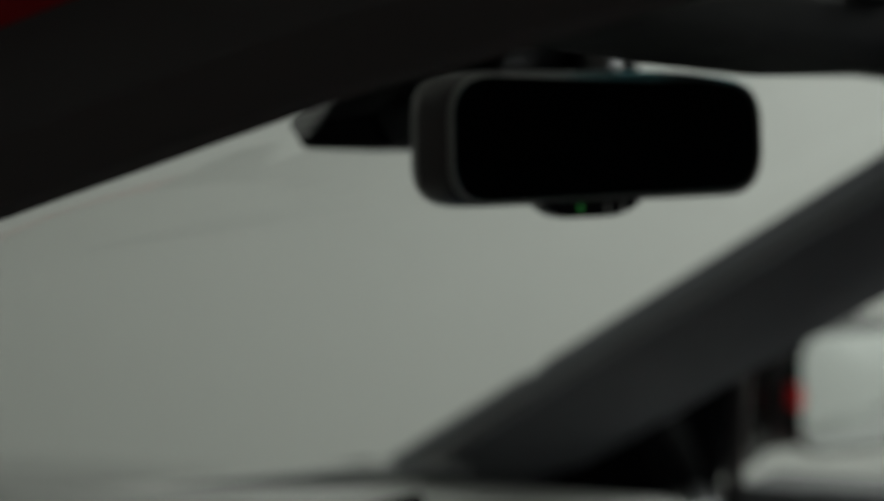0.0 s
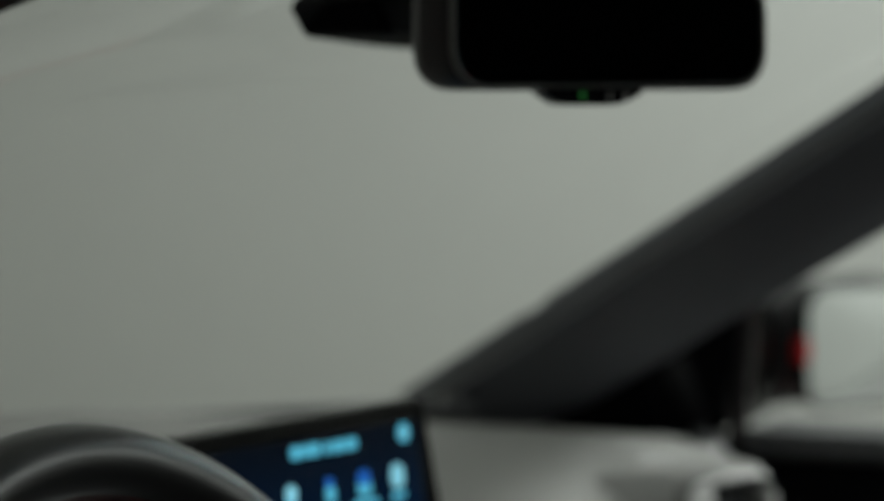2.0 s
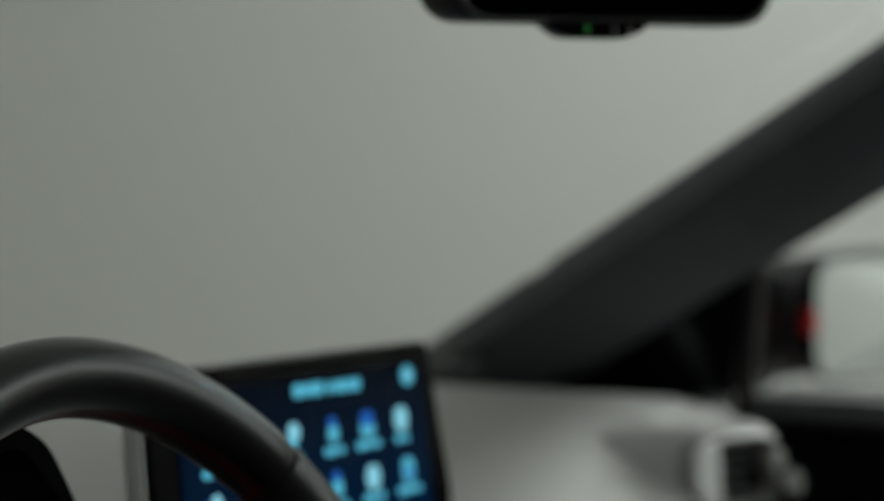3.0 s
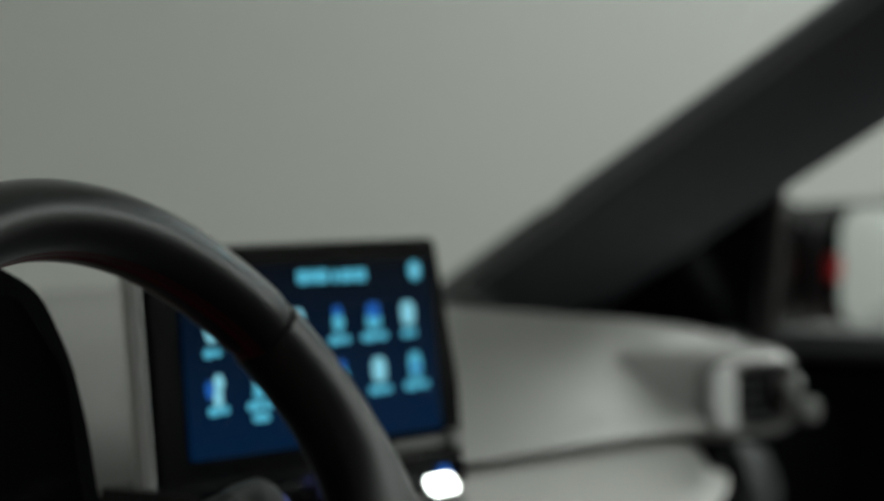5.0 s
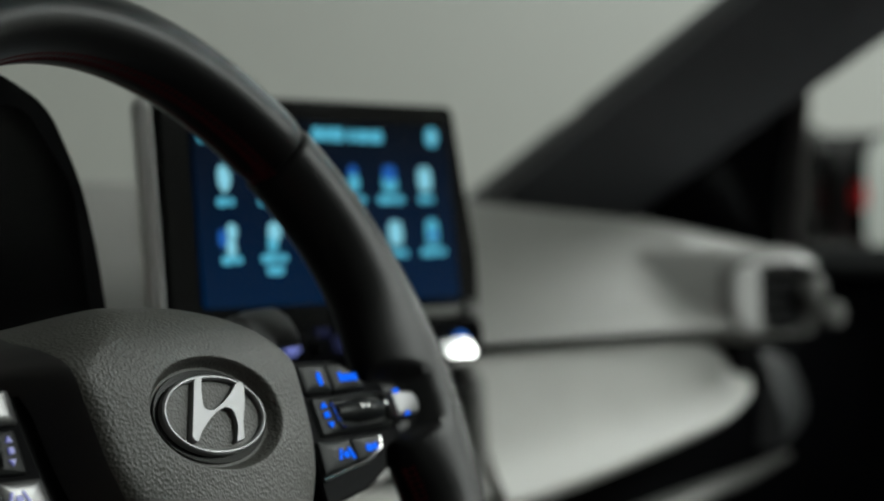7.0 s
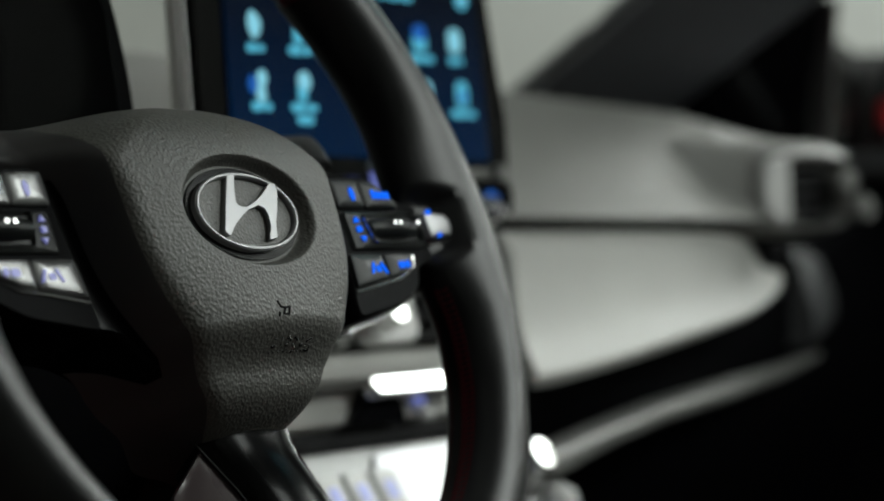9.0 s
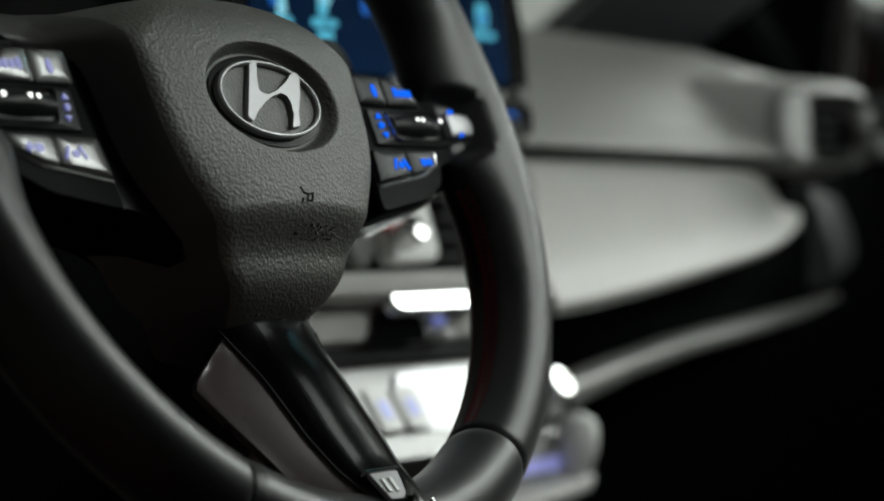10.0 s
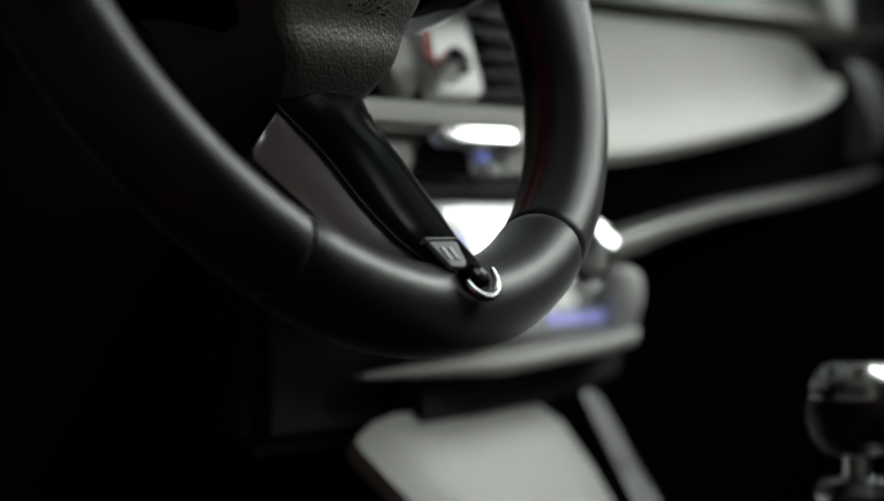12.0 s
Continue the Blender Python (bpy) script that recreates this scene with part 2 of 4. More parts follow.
# passenger pillar: the windscreen edge runs from (0.455, 0.369, 1.028) by (-0.315, -0.844, 0.434)
E0, ED = Vector((0.487, 0.408, 0.992)), Vector((-0.315, -0.844, 0.434))
O0, OD = Vector((0.475, 0.11, 1.094)), Vector((-0.30, -0.845, 0.435))
rows = []
for i in range(13):
    s = i * 0.08
    a = E0 + ED * s
    b = O0 + OD * (s - 0.235)
    mid = (a + b) / 2 + Vector((-0.013, -0.011, -0.002))
    back = Vector((0.05, 0.06, 0.0))
    rows.append([a, a * 0.97 + b * 0.03 + Vector((-0.003, -0.003, 0.001)), a * 0.86 + b * 0.14 + Vector((-0.008, -0.008, 0.003)), a * 0.70 + b * 0.30 + Vector((-0.013, -0.012, 0.002)), mid, a * 0.34 + b * 0.66 + Vector((-0.007, -0.004, -0.006)), a * 0.18 + b * 0.82 + Vector((0.004, 0.006, -0.007)), b, b + back, a + back])
part("passenger_pillar", loft(rows, closed=True, caps=True), PILLAR, car, "dark grey cloth-covered windscreen pillar")
# rubber seal along the windscreen edge
part("windscreen_seal", tube([E0 + ED * (0.08 * i) + Vector((-0.003, 0.004, 0.004)) for i in range(13)], 0.002), SATIN, car, "thin dark seal at the windscreen edge")

# driver's side rail above the open door
rail = [(-0.62, 0.33, 1.055), (-0.575, 0.20, 1.145), (-0.548, 0.10, 1.197), (-0.535, -0.02, 1.239), (-0.532, -0.06, 1.251), (-0.527, -0.11, 1.266), (-0.521, -0.17, 1.284), (-0.51, -0.30, 1.314), (-0.50, -0.6, 1.345), (-0.50, -1.2, 1.34)]
rows = []
for p in rail:
    p = Vector(p)
    rows.append([p + Vector(v) for v in ((0, 0, 0.001), (0.010, 0, 0.005), (0.03, 0, 0.03), (0.03, 0.0, 0.05), (-0.01, 0, 0.075), (-0.03, 0, 0.055), (-0.03, 0, 0.02), (-0.014, 0, 0.003))])
part("driver_roof_rail", loft(rows, closed=True, caps=True), HEADLINER, car, "black door seal and trim of the driver's roof rail")
rows = []
for p in rail:
    p = Vector(p)
    rows.append([p + Vector(v) for v in ((-0.031, 0, 0.052), (-0.012, 0, 0.078), (0.02, 0, 0.085), (0.02, 0, 0.095), (-0.02, 0, 0.09), (-0.045, 0, 0.06))])
part("painted_roof_edge", loft(rows, closed=True, caps=True), RED, car, "red painted roof edge")

# roof panel with its headliner, edge over the windscreen
rows = []
for j in range(13):
    y = -0.17 - 1.1 * (j / 12) ** 1.2
    rows.append([Vector((x, y - 0.05 * (x / 0.5) ** 2 * (1 if j == 0 else 0.4), 1.338 + 0.03 * (j / 12) - 0.03 * (x / 0.5) ** 2)) for x in [(-0.5 + 0.92 * i / 16) for i in range(17)]])
rows2 = [[v + Vector((0, 0, 0.05)) for v in r] for r in rows]
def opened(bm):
    """Cuts an assumed, unseen roof opening for the added overhead lamp."""
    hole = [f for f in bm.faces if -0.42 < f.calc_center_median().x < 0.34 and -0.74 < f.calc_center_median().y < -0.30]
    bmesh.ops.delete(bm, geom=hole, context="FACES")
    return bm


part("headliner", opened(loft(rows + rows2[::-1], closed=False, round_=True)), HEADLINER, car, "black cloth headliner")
part("roof_skin", opened(loft([[v + Vector((0, 0, 0.056)) for v in r] for r in rows] + [[v + Vector((0, 0, 0.066)) for v in r] for r in rows][::-1], round_=True)), RED, car, "red painted roof skin with an assumed opening for the overhead lamp")


part("header", beam([(-0.53, -0.19, 1.318), (-0.35, -0.14, 1.328), (-0.12, -0.105, 1.319), (0.0, -0.10, 1.314), (0.15, -0.10, 1.314), (0.32, -0.14, 1.30), (0.40, -0.18, 1.28)], [(0, 0.045, 0)] * 7, [(0, 0, 0.021)] * 7), DARK, car, "black header trim over the windscreen")


def visor(x0, x1, y0, z0):
    return plate(rounded(x0, 0, x1, 0.15, 0.03), -0.008, 0.008, 0.005, pose(0, y0, z0, 180 + 6, 0, 0))


part("passenger_sun_visor", visor(0.05, 0.34, -0.13, 1.301), BLACK, car, "folded dark grey cloth sun visor")

# windscreen
rows = []
for i in range(25):
    x = -0.66 + 1.12 * i / 24
    k = (x + 0.06) / 0.52
    low = Vector((x, 0.56 - 0.19 * k * k - 0.04 * k ** 4, 1.02))
    high = Vector((x * 0.80, -0.09 - 0.04 * k * k, 1.338 - 0.03 * k * k))
    pane = [low * (1 - w) + high * w + Vector((0, 0.14, 0.06)) * (w * (1 - w)) * 1.2 for w in [j / 12 for j in range(13)]]
    blend = max(0.0, 1 - i / 9) ** 2
    side = [Vector(rail[min(6, int(w * 6))]).lerp(Vector(rail[min(6, int(w * 6) + 1)]), w * 6 % 1) + Vector((0.008, 0.006, 0.012)) for w in [j / 12 for j in range(13)]]
    rows.append([a.lerp(b, blend) for a, b in zip(pane, side)])
ob = part("windscreen", loft(rows + [[v + Vector((0, 0.003, 0.003)) for v in r] for r in rows][::-1], round_=True), GLASS, car, "clear raked windscreen")
ob.visible_shadow = False
ob = part("shade_band", loft([[v + Vector((0, -0.003, -0.003)) for v in [r[10].lerp(r[11], 0.78), r[11], r[12]]] for r in rows[12:]] + [[v + Vector((0, -0.002, -0.002)) for v in [r[10].lerp(r[11], 0.78), r[11], r[12]]] for r in rows[12:]][::-1], round_=True), TEAL, car, "teal shade band of the windscreen")
ob.visible_shadow = False
part("cowl", tube([r[0] + Vector((0, 0.0, -0.006)) for r in rows], 0.005), TRIMDARK, car, "black strip at the foot of the windscreen")

# bonnet, firewall, floor, rear bulkhead
part("bonnet", loft([[Vector((x, y, 0.99 - 0.16 * ((y - 0.6) / 0.9) ** 2 - 0.05 * (x / 0.7) ** 2)) for x in (-0.7, -0.45, 0, 0.45, 0.7)] for y in (0.62, 0.9, 1.2, 1.5)] + [[Vector((x, y, 0.90 - 0.16 * ((y - 0.6) / 0.9) ** 2)) for x in (-0.7, -0.45, 0, 0.45, 0.7)] for y in (1.5, 1.2, 0.9, 0.62)], round_=True), RED, car, "red painted bonnet")
part("firewall", box(-0.68, 0.52, 0.25, 0.68, 0.56, 0.98), CARPET, car)
part("cabin_floor", box(-0.68, -1.3, 0.22, 0.68, 0.52, 0.26), CARPET, car, "black carpeted cabin floor")
part("rear_bulkhead", box(-0.66, -1.32, 0.26, 0.66, -1.28, 1.36), CARPET, car)
part("driver_sill", box(-0.74, -1.3, 0.25, -0.66, 0.5, 0.42), RED, car, "red painted door sill")
part("front_wing", box(-0.76, 0.5, 0.30, -0.70, 1.5, 0.90, 0.02), RED, car)
part("passenger_wing", box(0.70, 0.5, 0.30, 0.76, 1.5, 0.90, 0.02), RED, car)

# passenger door
door = thing("passenger_door", ID4, "black trimmed front passenger door with raised window", "car door")
part("door_panel", box(0.63, -1.2, 0.28, 0.70, 0.42, 0.975, 0.012), DARK, door, "matt black door trim")
part("outer_skin", box(0.702, -1.2, 0.30, 0.735, 0.45, 0.955, 0.02), RED, door, "red painted outer skin")
part("window_sill", box(0.615, -1.2, 0.968, 0.70, 0.19, 0.988, 0.006), TRIMDARK, door, "grey sill along the window")
part("armrest", box(0.56, -0.9, 0.68, 0.63, -0.1, 0.74, 0.02), BLACK, door)
# black quarter panel between pillar and window channel
q = [(0.47, 0.40, 0.995), (0.62, 0.20, 0.98), (0.615, 0.185, 1.10), (0.50, 0.13, 1.12), (0.45, 0.06, 1.15), (0.46, 0.3, 1.05)]
bm = bmesh.new()
fr = [bm.verts.new(p) for p in q]
bk = [bm.verts.new(Vector(p) + Vector((0.03, 0.03, 0))) for p in q]
bm.faces.new(fr)
bm.faces.new(bk[::-1])
for i in range(len(q)):
    bm.faces.new((fr[i], bk[i], bk[(i + 1) % len(q)], fr[(i + 1) % len(q)]))
part("quarter_panel", bm, GLOSS, door, "gloss black quarter panel")
part("window_channel", beam([(0.622, 0.190, 0.975), (0.616, 0.178, 1.10)], [(0.006, 0.003, 0)] * 2, [(0, 0.008, 0)] * 2), SATIN, door, "dark grey window channel")
ob = part("side_window", box(0.655, -1.1, 0.97, 0.659, 0.22, 1.32, 0.001), GLASS, door, "clear side window")
ob.visible_shadow = False

mirror_out = thing("door_mirror", pose(0.962, 0.211, 1.028), "black door mirror outside the passenger window reflecting the studio", "door mirror")
part("housing", beam([(-0.124, 0.056, -0.012), (-0.116, 0.064, -0.008), (-0.09, 0.06, 0.0), (0.02, 0.01, 0.005), (0.09, -0.04, 0.0), (0.10, -0.05, 0)], [(0, 0.008, 0), (0, 0.016, 0), (0, 0.03, 0), (0, 0.035, 0), (0, 0.028, 0), (0, 0.012, 0)], [(0, 0, 0.038), (0, 0, 0.046), (0, 0, 0.052), (0, 0, 0.053), (0, 0, 0.045), (0, 0, 0.02)]), BLACK, mirror_out, "matt black housing")
SET = pose(0.0, -0.035, 0.0, 90, 0, -29)
part("surround", frame_of(rounded(-0.118, -0.054, 0.11, 0.054, 0.026), 0.006, -0.004, 0.008), GLOSS, mirror_out, "gloss black mirror surround", at=SET)
# slightly domed glass
edge = rounded(-0.113, -0.049, 0.104, 0.049, 0.022)
dome = [[Vector((x * k, y * k, 0.006 - (math.hypot(x, y) * k) ** 2 / 2.4)) for x, y in edge] for k in [1.0, 0.85, 0.7, 0.55, 0.4, 0.25, 0.1, 0.02]]
part("mirror_glass", loft([[v - Vector((0, 0, 0.004)) for v in dome[0]]] + dome, closed=True, caps=True), MIRROR, mirror_out, "slightly domed silvered mirror glass", at=SET)
# red reflection at the glass edge, added as a coloured piece
part("red_glint", plate(rounded(-0.121, -0.012, -0.112, 0.010, 0.004), -0.004, 0.008, 0.002), REDGLINT, mirror_out, "small red piece standing in for a reflection at the mirror edge", at=SET)
part("arm", beam([(-0.27, 0.06, -0.03), (-0.20, 0.055, 0.0), (-0.13, 0.055, 0.0), (-0.10, 0.06, 0.0)], [(0, 0.02, 0)] * 4, [(0, 0, 0.03), (0, 0, 0.06), (0, 0, 0.058), (0, 0, 0.04)]), SPOKE, mirror_out, "black arm")

# ---- interior mirror ----
MC = Vector((-0.0345, -0.0225, 1.2650))
inner_mirror = thing("rear_view_mirror", Matrix.Translation(MC) @ pose(0, 0, 0, 91, 0, -34), "black frameless-look rear-view mirror with buttons under it", "rear-view mirror")
shell = corners([(-0.091, -0.032), (0.0925, -0.031), (0.0915, 0.024), (0.050, 0.0315), (-0.091, 0.0325)], 0.022, 9)
outer = [(x * 1.01 - (0.0045 if x < 0 else 0.0), y * 1.01) for x, y in shell]
V3 = lambda pts, z: [Vector((x, y, z)) for x, y in pts]
part("shell", loft([V3(band(shell, 0.03), -0.036), V3(band(outer, 0.010), -0.030), V3(outer, -0.020), V3(outer, -0.013), V3(shell, -0.002), V3(band(shell, 0.002), 0.001), V3(band(shell, 0.006), 0.0015)], closed=True, caps=True), SATIN, inner_mirror, "dark grey mirror shell")
part("mirror_glass", plate(band(shell, 0.0062), 0.0012, 0.0035, 0.001), MIRRORGLASS, inner_mirror, "dark dimming mirror glass", smooth=False)
part("bezel", frame_of(band(shell, 0.0035), 0.0030, 0.0005, 0.0040), TRIM, inner_mirror, "thin dark grey mirror rim")
tab = corners([(-0.042, -0.027), (0.024, -0.027), (0.018, -0.0345), (0.006, -0.039), (-0.026, -0.039), (-0.034, -0.0345)], 0.006)
part("button_tab", plate(tab, -0.012, 0.0005, 0.002), GLOSS, inner_mirror, "black button tab under the glass")
for i, (x, mat) in enumerate(((-0.015, GREENLED), (0.0, TRIM), (0.009, TRIM))):
    part("button" if i else "power_light", plate(oval(0.0013, 0.0024, x, -0.0342, 12), 0.0, 0.0012, 0.0004), mat, inner_mirror)
part("stem", tube([(0.012, 0.01, -0.03), (0.025, 0.03, -0.05), (0.034, 0.055, -0.07), (0.04, 0.07, -0.075)], [0.011, 0.012, 0.015, 0.02]), BLACK, inner_mirror)

sensor = thing("sensor_cover", ID4, "black plastic sensor cover behind the mirror on the windscreen", "sensor cover")
cov = corners([(-0.093, 1.277), (-0.086, 1.271), (-0.078, 1.2615), (-0.01, 1.2585), (0.09, 1.257), (0.10, 1.345), (-0.02, 1.345), (-0.060, 1.30)], 0.005)
part("cover", plate(cov, 0.0, 0.05, 0.006, pose(0, 0.125, 0, 90, 0, 0)), DARK, sensor)
part("upper_cover", plate(corners([(-0.070, 1.285), (0.205, 1.290), (0.215, 1.36), (-0.02, 1.36)], 0.006), 0.0, 0.05, 0.006, pose(0, 0.12, 0, 90, 0, 0)), DARK, sensor)
part("mirror_foot", plate(corners([(-0.075, 1.285), (0.018, 1.285), (0.040, 1.335), (-0.05, 1.335)], 0.006), 0.0, 0.04, 0.006, pose(0, 0.06, 0, 90, 0, 0)), DARK, sensor, "black foot of the mirror on the glass")
part("stem_shroud", beam([(0.03, -0.03, 1.315), (0.05, -0.09, 1.335), (0.06, -0.15, 1.35)], [(0.022, 0.01, 0), (0.03, 0.01, 0), (0.035, 0.01, 0)], [(0, 0, 0.012), (0, 0, 0.012), (0, 0, 0.015)]), TRIM, sensor, "grey cable shroud")

# ---- dashboard ----
dash = thing("dashboard", ID4, "grey soft-touch dashboard with a black lower half", "dashboard")
profile = [(0.62, 1.015), (0.50, 1.026), (0.38, 1.0285), (0.30, 1.0255), (0.25, 1.012), (0.215, 0.995), (0.188, 0.977), (0.168, 0.962), (0.160, 0.9555), (0.154, 0.9505), (0.1475, 0.9455), (0.141, 0.941), (0.138, 0.9372), (0.141, 0.9345), (0.20, 0.934), (0.40, 0.93)]


def dash_shift(x):
    """How far the fascia turns forward or back along the car's width."""
    return -0.10 * max(0.0, x - 0.05) ** 1.3 + 0.02


def pad_shift(x):
    """The upper pad ends beside the side vent and drops back behind it."""
    k = min(1.0, max(0.0, (x - 0.432) / 0.016))
    return dash_shift(x) + 0.060 * k * k * (3 - 2 * k)


rows = []
for i in range(141):
    x = -0.62 + 1.115 * i / 140
    fall = min(1.0, 1 - 0.104 * max(0.0, x - 0.305 + 0.1) / 0.0725) if x > 0.205 else 1.0
    near = min(1.0, max(0.0, (x - 0.20) / 0.19))
    steep = 1 - 0.80 * near
    rows.append([Vector((x, (y if z < 0.955 or y > 0.35 else 0.16 + (y - 0.16) * steep) + ((pad_shift(x) if z < 0.97 else dash_shift(x)) - 0.010 * near ** 3 if y < 0.3 else 0), z if z < 0.955 else 0.955 + (z - 0.955) * fall)) for y, z in profile])
part("upper_pad", loft(rows, closed=True, caps=True), DASH, dash, "grey soft upper dash pad")
# light panel below the gap
low = [(0.20, 0.930), (0.150, 0.9285), (0.1455, 0.924), (0.144, 0.912), (0.1420, 0.897), (0.1395, 0.884), (0.1365, 0.872), (0.132, 0.861), (0.127, 0.852), (0.125, 0.847), (0.128, 0.841), (0.20, 0.842)]
rows = []
for i in range(45):
    x = 0.126 + 0.306 * i / 44
    k = max(0.0, (x - 0.345) / 0.0875)
    rise = 0.035 * (max(0.0, x - 0.13) / 0.25) ** 1.3
    top, foot = 0.9300, 0.841 + rise
    mid = 0.905
    q = math.sqrt(max(0.0, 1 - k ** 2.4))
    top, foot = mid + (top - mid) * q, mid + (foot - mid) * q
    rows.append([Vector((x, y + dash_shift(x) + 0.02 * (1 - q), foot + (z - 0.841) / 0.089 * (top - foot))) for y, z in low])
part("glovebox_panel", loft(rows, closed=True, caps=True), DASHLOW, dash, "light grey curved passenger panel")
# black lower body
lowbody = [(0.40, 0.935), (0.162, 0.9335), (0.160, 0.90), (0.162, 0.86), (0.168, 0.82), (0.20, 0.76), (0.26, 0.62), (0.33, 0.45), (0.45, 0.45)]
rows = [[Vector((x, y + dash_shift(x) * (1 if y < 0.3 else 0), z)) for y, z in lowbody] for x in [-0.64 + 1.28 * i / 30 for i in range(31)]]
part("lower_body", loft(rows, closed=True, caps=True), DARK, dash, "matt black lower dashboard")
part("end_panel", beam([(0.48, 0.16, 0.90), (0.52, 0.165, 0.915), (0.60, 0.19, 0.93), (0.64, 0.22, 0.93)], [(0, 0.02, 0.05), (0, 0.02, 0.055), (0, 0.02, 0.06), (0, 0.02, 0.06)], [(0, 0.02, 0), (0, 0.02, 0), (0, 0.02, 0), (0, 0.02, 0)]), TRIMDARK, dash, "dark grey end of the dashboard")
# trim strip across the passenger side
strip = [(0.150, 0.158, 0.793), (0.185, 0.158, 0.799), (0.225, 0.158, 0.806), (0.30, 0.158, 0.816), (0.38, 0.158, 0.823), (0.47, 0.158, 0.833), (0.58, 0.158, 0.853)]
part("trim_strip", beam(strip, [(0, 0.0, 0.009), (0, 0, 0.0082), (0, 0, 0.0070), (0, 0, 0.0062), (0, 0, 0.0058), (0, 0, 0.0055), (0, 0, 0.004)], [(0, 0.012, 0)] * 7), TRIM, dash, "grey satin strip below the glovebox panel")

# passenger vent
vent = thing("side_air_vent", pose(0.434, 0.1060, 0.9530, 88, 0, -24), "rounded square air vent with a satin silver surround", "air vent")
at_z = lambda pts, z: [Vector((x, y, z)) for x, y in pts]
mouth = rounded(-0.0245, -0.0195, 0.0245, 0.0195, 0.007, 6)
inner = rounded(-0.0262, -0.0208, 0.0255, 0.0212, 0.008, 6)
middle = rounded(-0.0500, -0.0220, 0.0275, 0.0285, 0.013, 6)
outer_edge = rounded(-0.0545, -0.0228, 0.0285, 0.0305, 0.015, 6)
# shaded right and bottom of the silver ring, put into a dark grey
part("surround", loft([at_z(outer_edge, -0.050), at_z(outer_edge, -0.003), at_z(middle, 0.0), at_z(inner, -0.005), at_z(mouth, -0.008), at_z(mouth, -0.026)], closed=True), TRIM, vent, "vent surround, its shaded sides painted dark grey")
crescent = [(-0.0262, 0.021), (-0.030, 0.0262), (-0.040, 0.0250), (-0.0475, 0.0185), (-0.0500, 0.008), (-0.0490, -0.006), (-0.0440, -0.0165), (-0.034, -0.0215), (-0.0262, -0.0205)]
# lit left part of the same ring, put into a brighter colour
part("lit_arc", plate(corners(crescent, 0.004, 3), -0.012, 0.0032, 0.004), PAINTED, vent, "lit left side of the silver surround, painted brighter")
part("top_arc", tube([(-0.030, 0.0255, 0.0), (-0.012, 0.0270, 0.0015), (0.008, 0.0272, 0.0015), (0.022, 0.0245, 0.0)], [0.002, 0.0028, 0.0028, 0.002], 12), PAINTED, vent, "silver upper arc")
part("throat", plate(rounded(-0.025, -0.020, 0.025, 0.020, 0.007), -0.036, -0.025, 0.001), BLACK, vent)
for i in range(4):
    part("slat", box(-0.0242, -0.0150 + 0.0092 * i, -0.024, 0.0242, -0.0125 + 0.0092 * i, -0.011, 0.0008), TRIMDARK, vent, "thin dark slat")
part("tab", lathe([(0.0080, -0.004), (0.0080, 0.006), (0.006, 0.008)], 20), TRIM, vent, at=pose(0.0195, 0.008, 0.001))
part("dial", lathe([(0.0085, -0.012), (0.0085, 0.004), (0.007, 0.006)], 20), TRIM, vent, at=pose(0.0380, -0.009, 0.0))
swell = rounded(-0.0590, -0.0250, 0.0315, 0.0340, 0.018, 6)
wide = rounded(-0.1150, -0.0260, 0.0330, 0.0365, 0.022, 6)
part("swell", loft([at_z(wide, -0.050), at_z(wide, -0.0240), at_z(swell, -0.0085), at_z(outer_edge, -0.0055), at_z(outer_edge, -0.050)], closed=True), DASH, vent, "grey rim moulded into the dash end")

# instrument hood on the driver's side
cluster = thing("instrument_cluster", ID4, "black instrument display with a rounded hood", "instrument cluster")
hood = corners([(-0.60, 0.93), (-0.266, 0.93), (-0.278, 0.966), (-0.284, 0.993), (-0.295, 1.023), (-0.316, 1.054), (-0.347, 1.067), (-0.42, 1.073), (-0.60, 1.073)], 0.012)
part("hood", plate(hood, 0.0, 0.05, 0.006, pose(0, 0.15, 0, 90, 0, 0)), DARK, cluster)
part("display", plate(corners([(-0.58, 0.95), (-0.29, 0.95), (-0.305, 1.02), (-0.335, 1.052), (-0.58, 1.055)], 0.008), 0.0, 0.0025, 0.001, pose(0, 0.0995, 0, 90, 0, 0)), SPOKE, cluster, "dark gloss display")
part("column_shroud", beam([(-0.36, 0.045, 0.92), (-0.36, 0.09, 0.92), (-0.36, 0.2, 0.92)], [(0.06, 0, 0), (0.075, 0, 0), (0.08, 0, 0)], [(0, 0, 0.03), (0, 0, 0.04), (0, 0, 0.045)]), CARPET, cluster, "black steering column shroud")

stalk = thing("wiper_stalk", ID4, "dark grey plastic wiper stalk with a flat end", "wiper stalk")
part("arm", tube([(-0.31, 0.055, 0.945), (-0.28, 0.053, 0.953), (-0.255, 0.05, 0.958)], [0.007, 0.008, 0.009], 14), BLACK, stalk)
part("grip", beam([(-0.258, 0.05, 0.9575), (-0.24, 0.05, 0.960), (-0.224, 0.05, 0.961), (-0.219, 0.05, 0.9605)], [(0, 0.005, 0.006), (0, 0.006, 0.008), (0, 0.006, 0.008), (0, 0.004, 0.006)], [(0.001, 0.006, 0), (0.001, 0.007, 0), (0.001, 0.007, 0), (0.001, 0.004, 0)]), TRIMDARK, stalk, "flat dark grey grip")

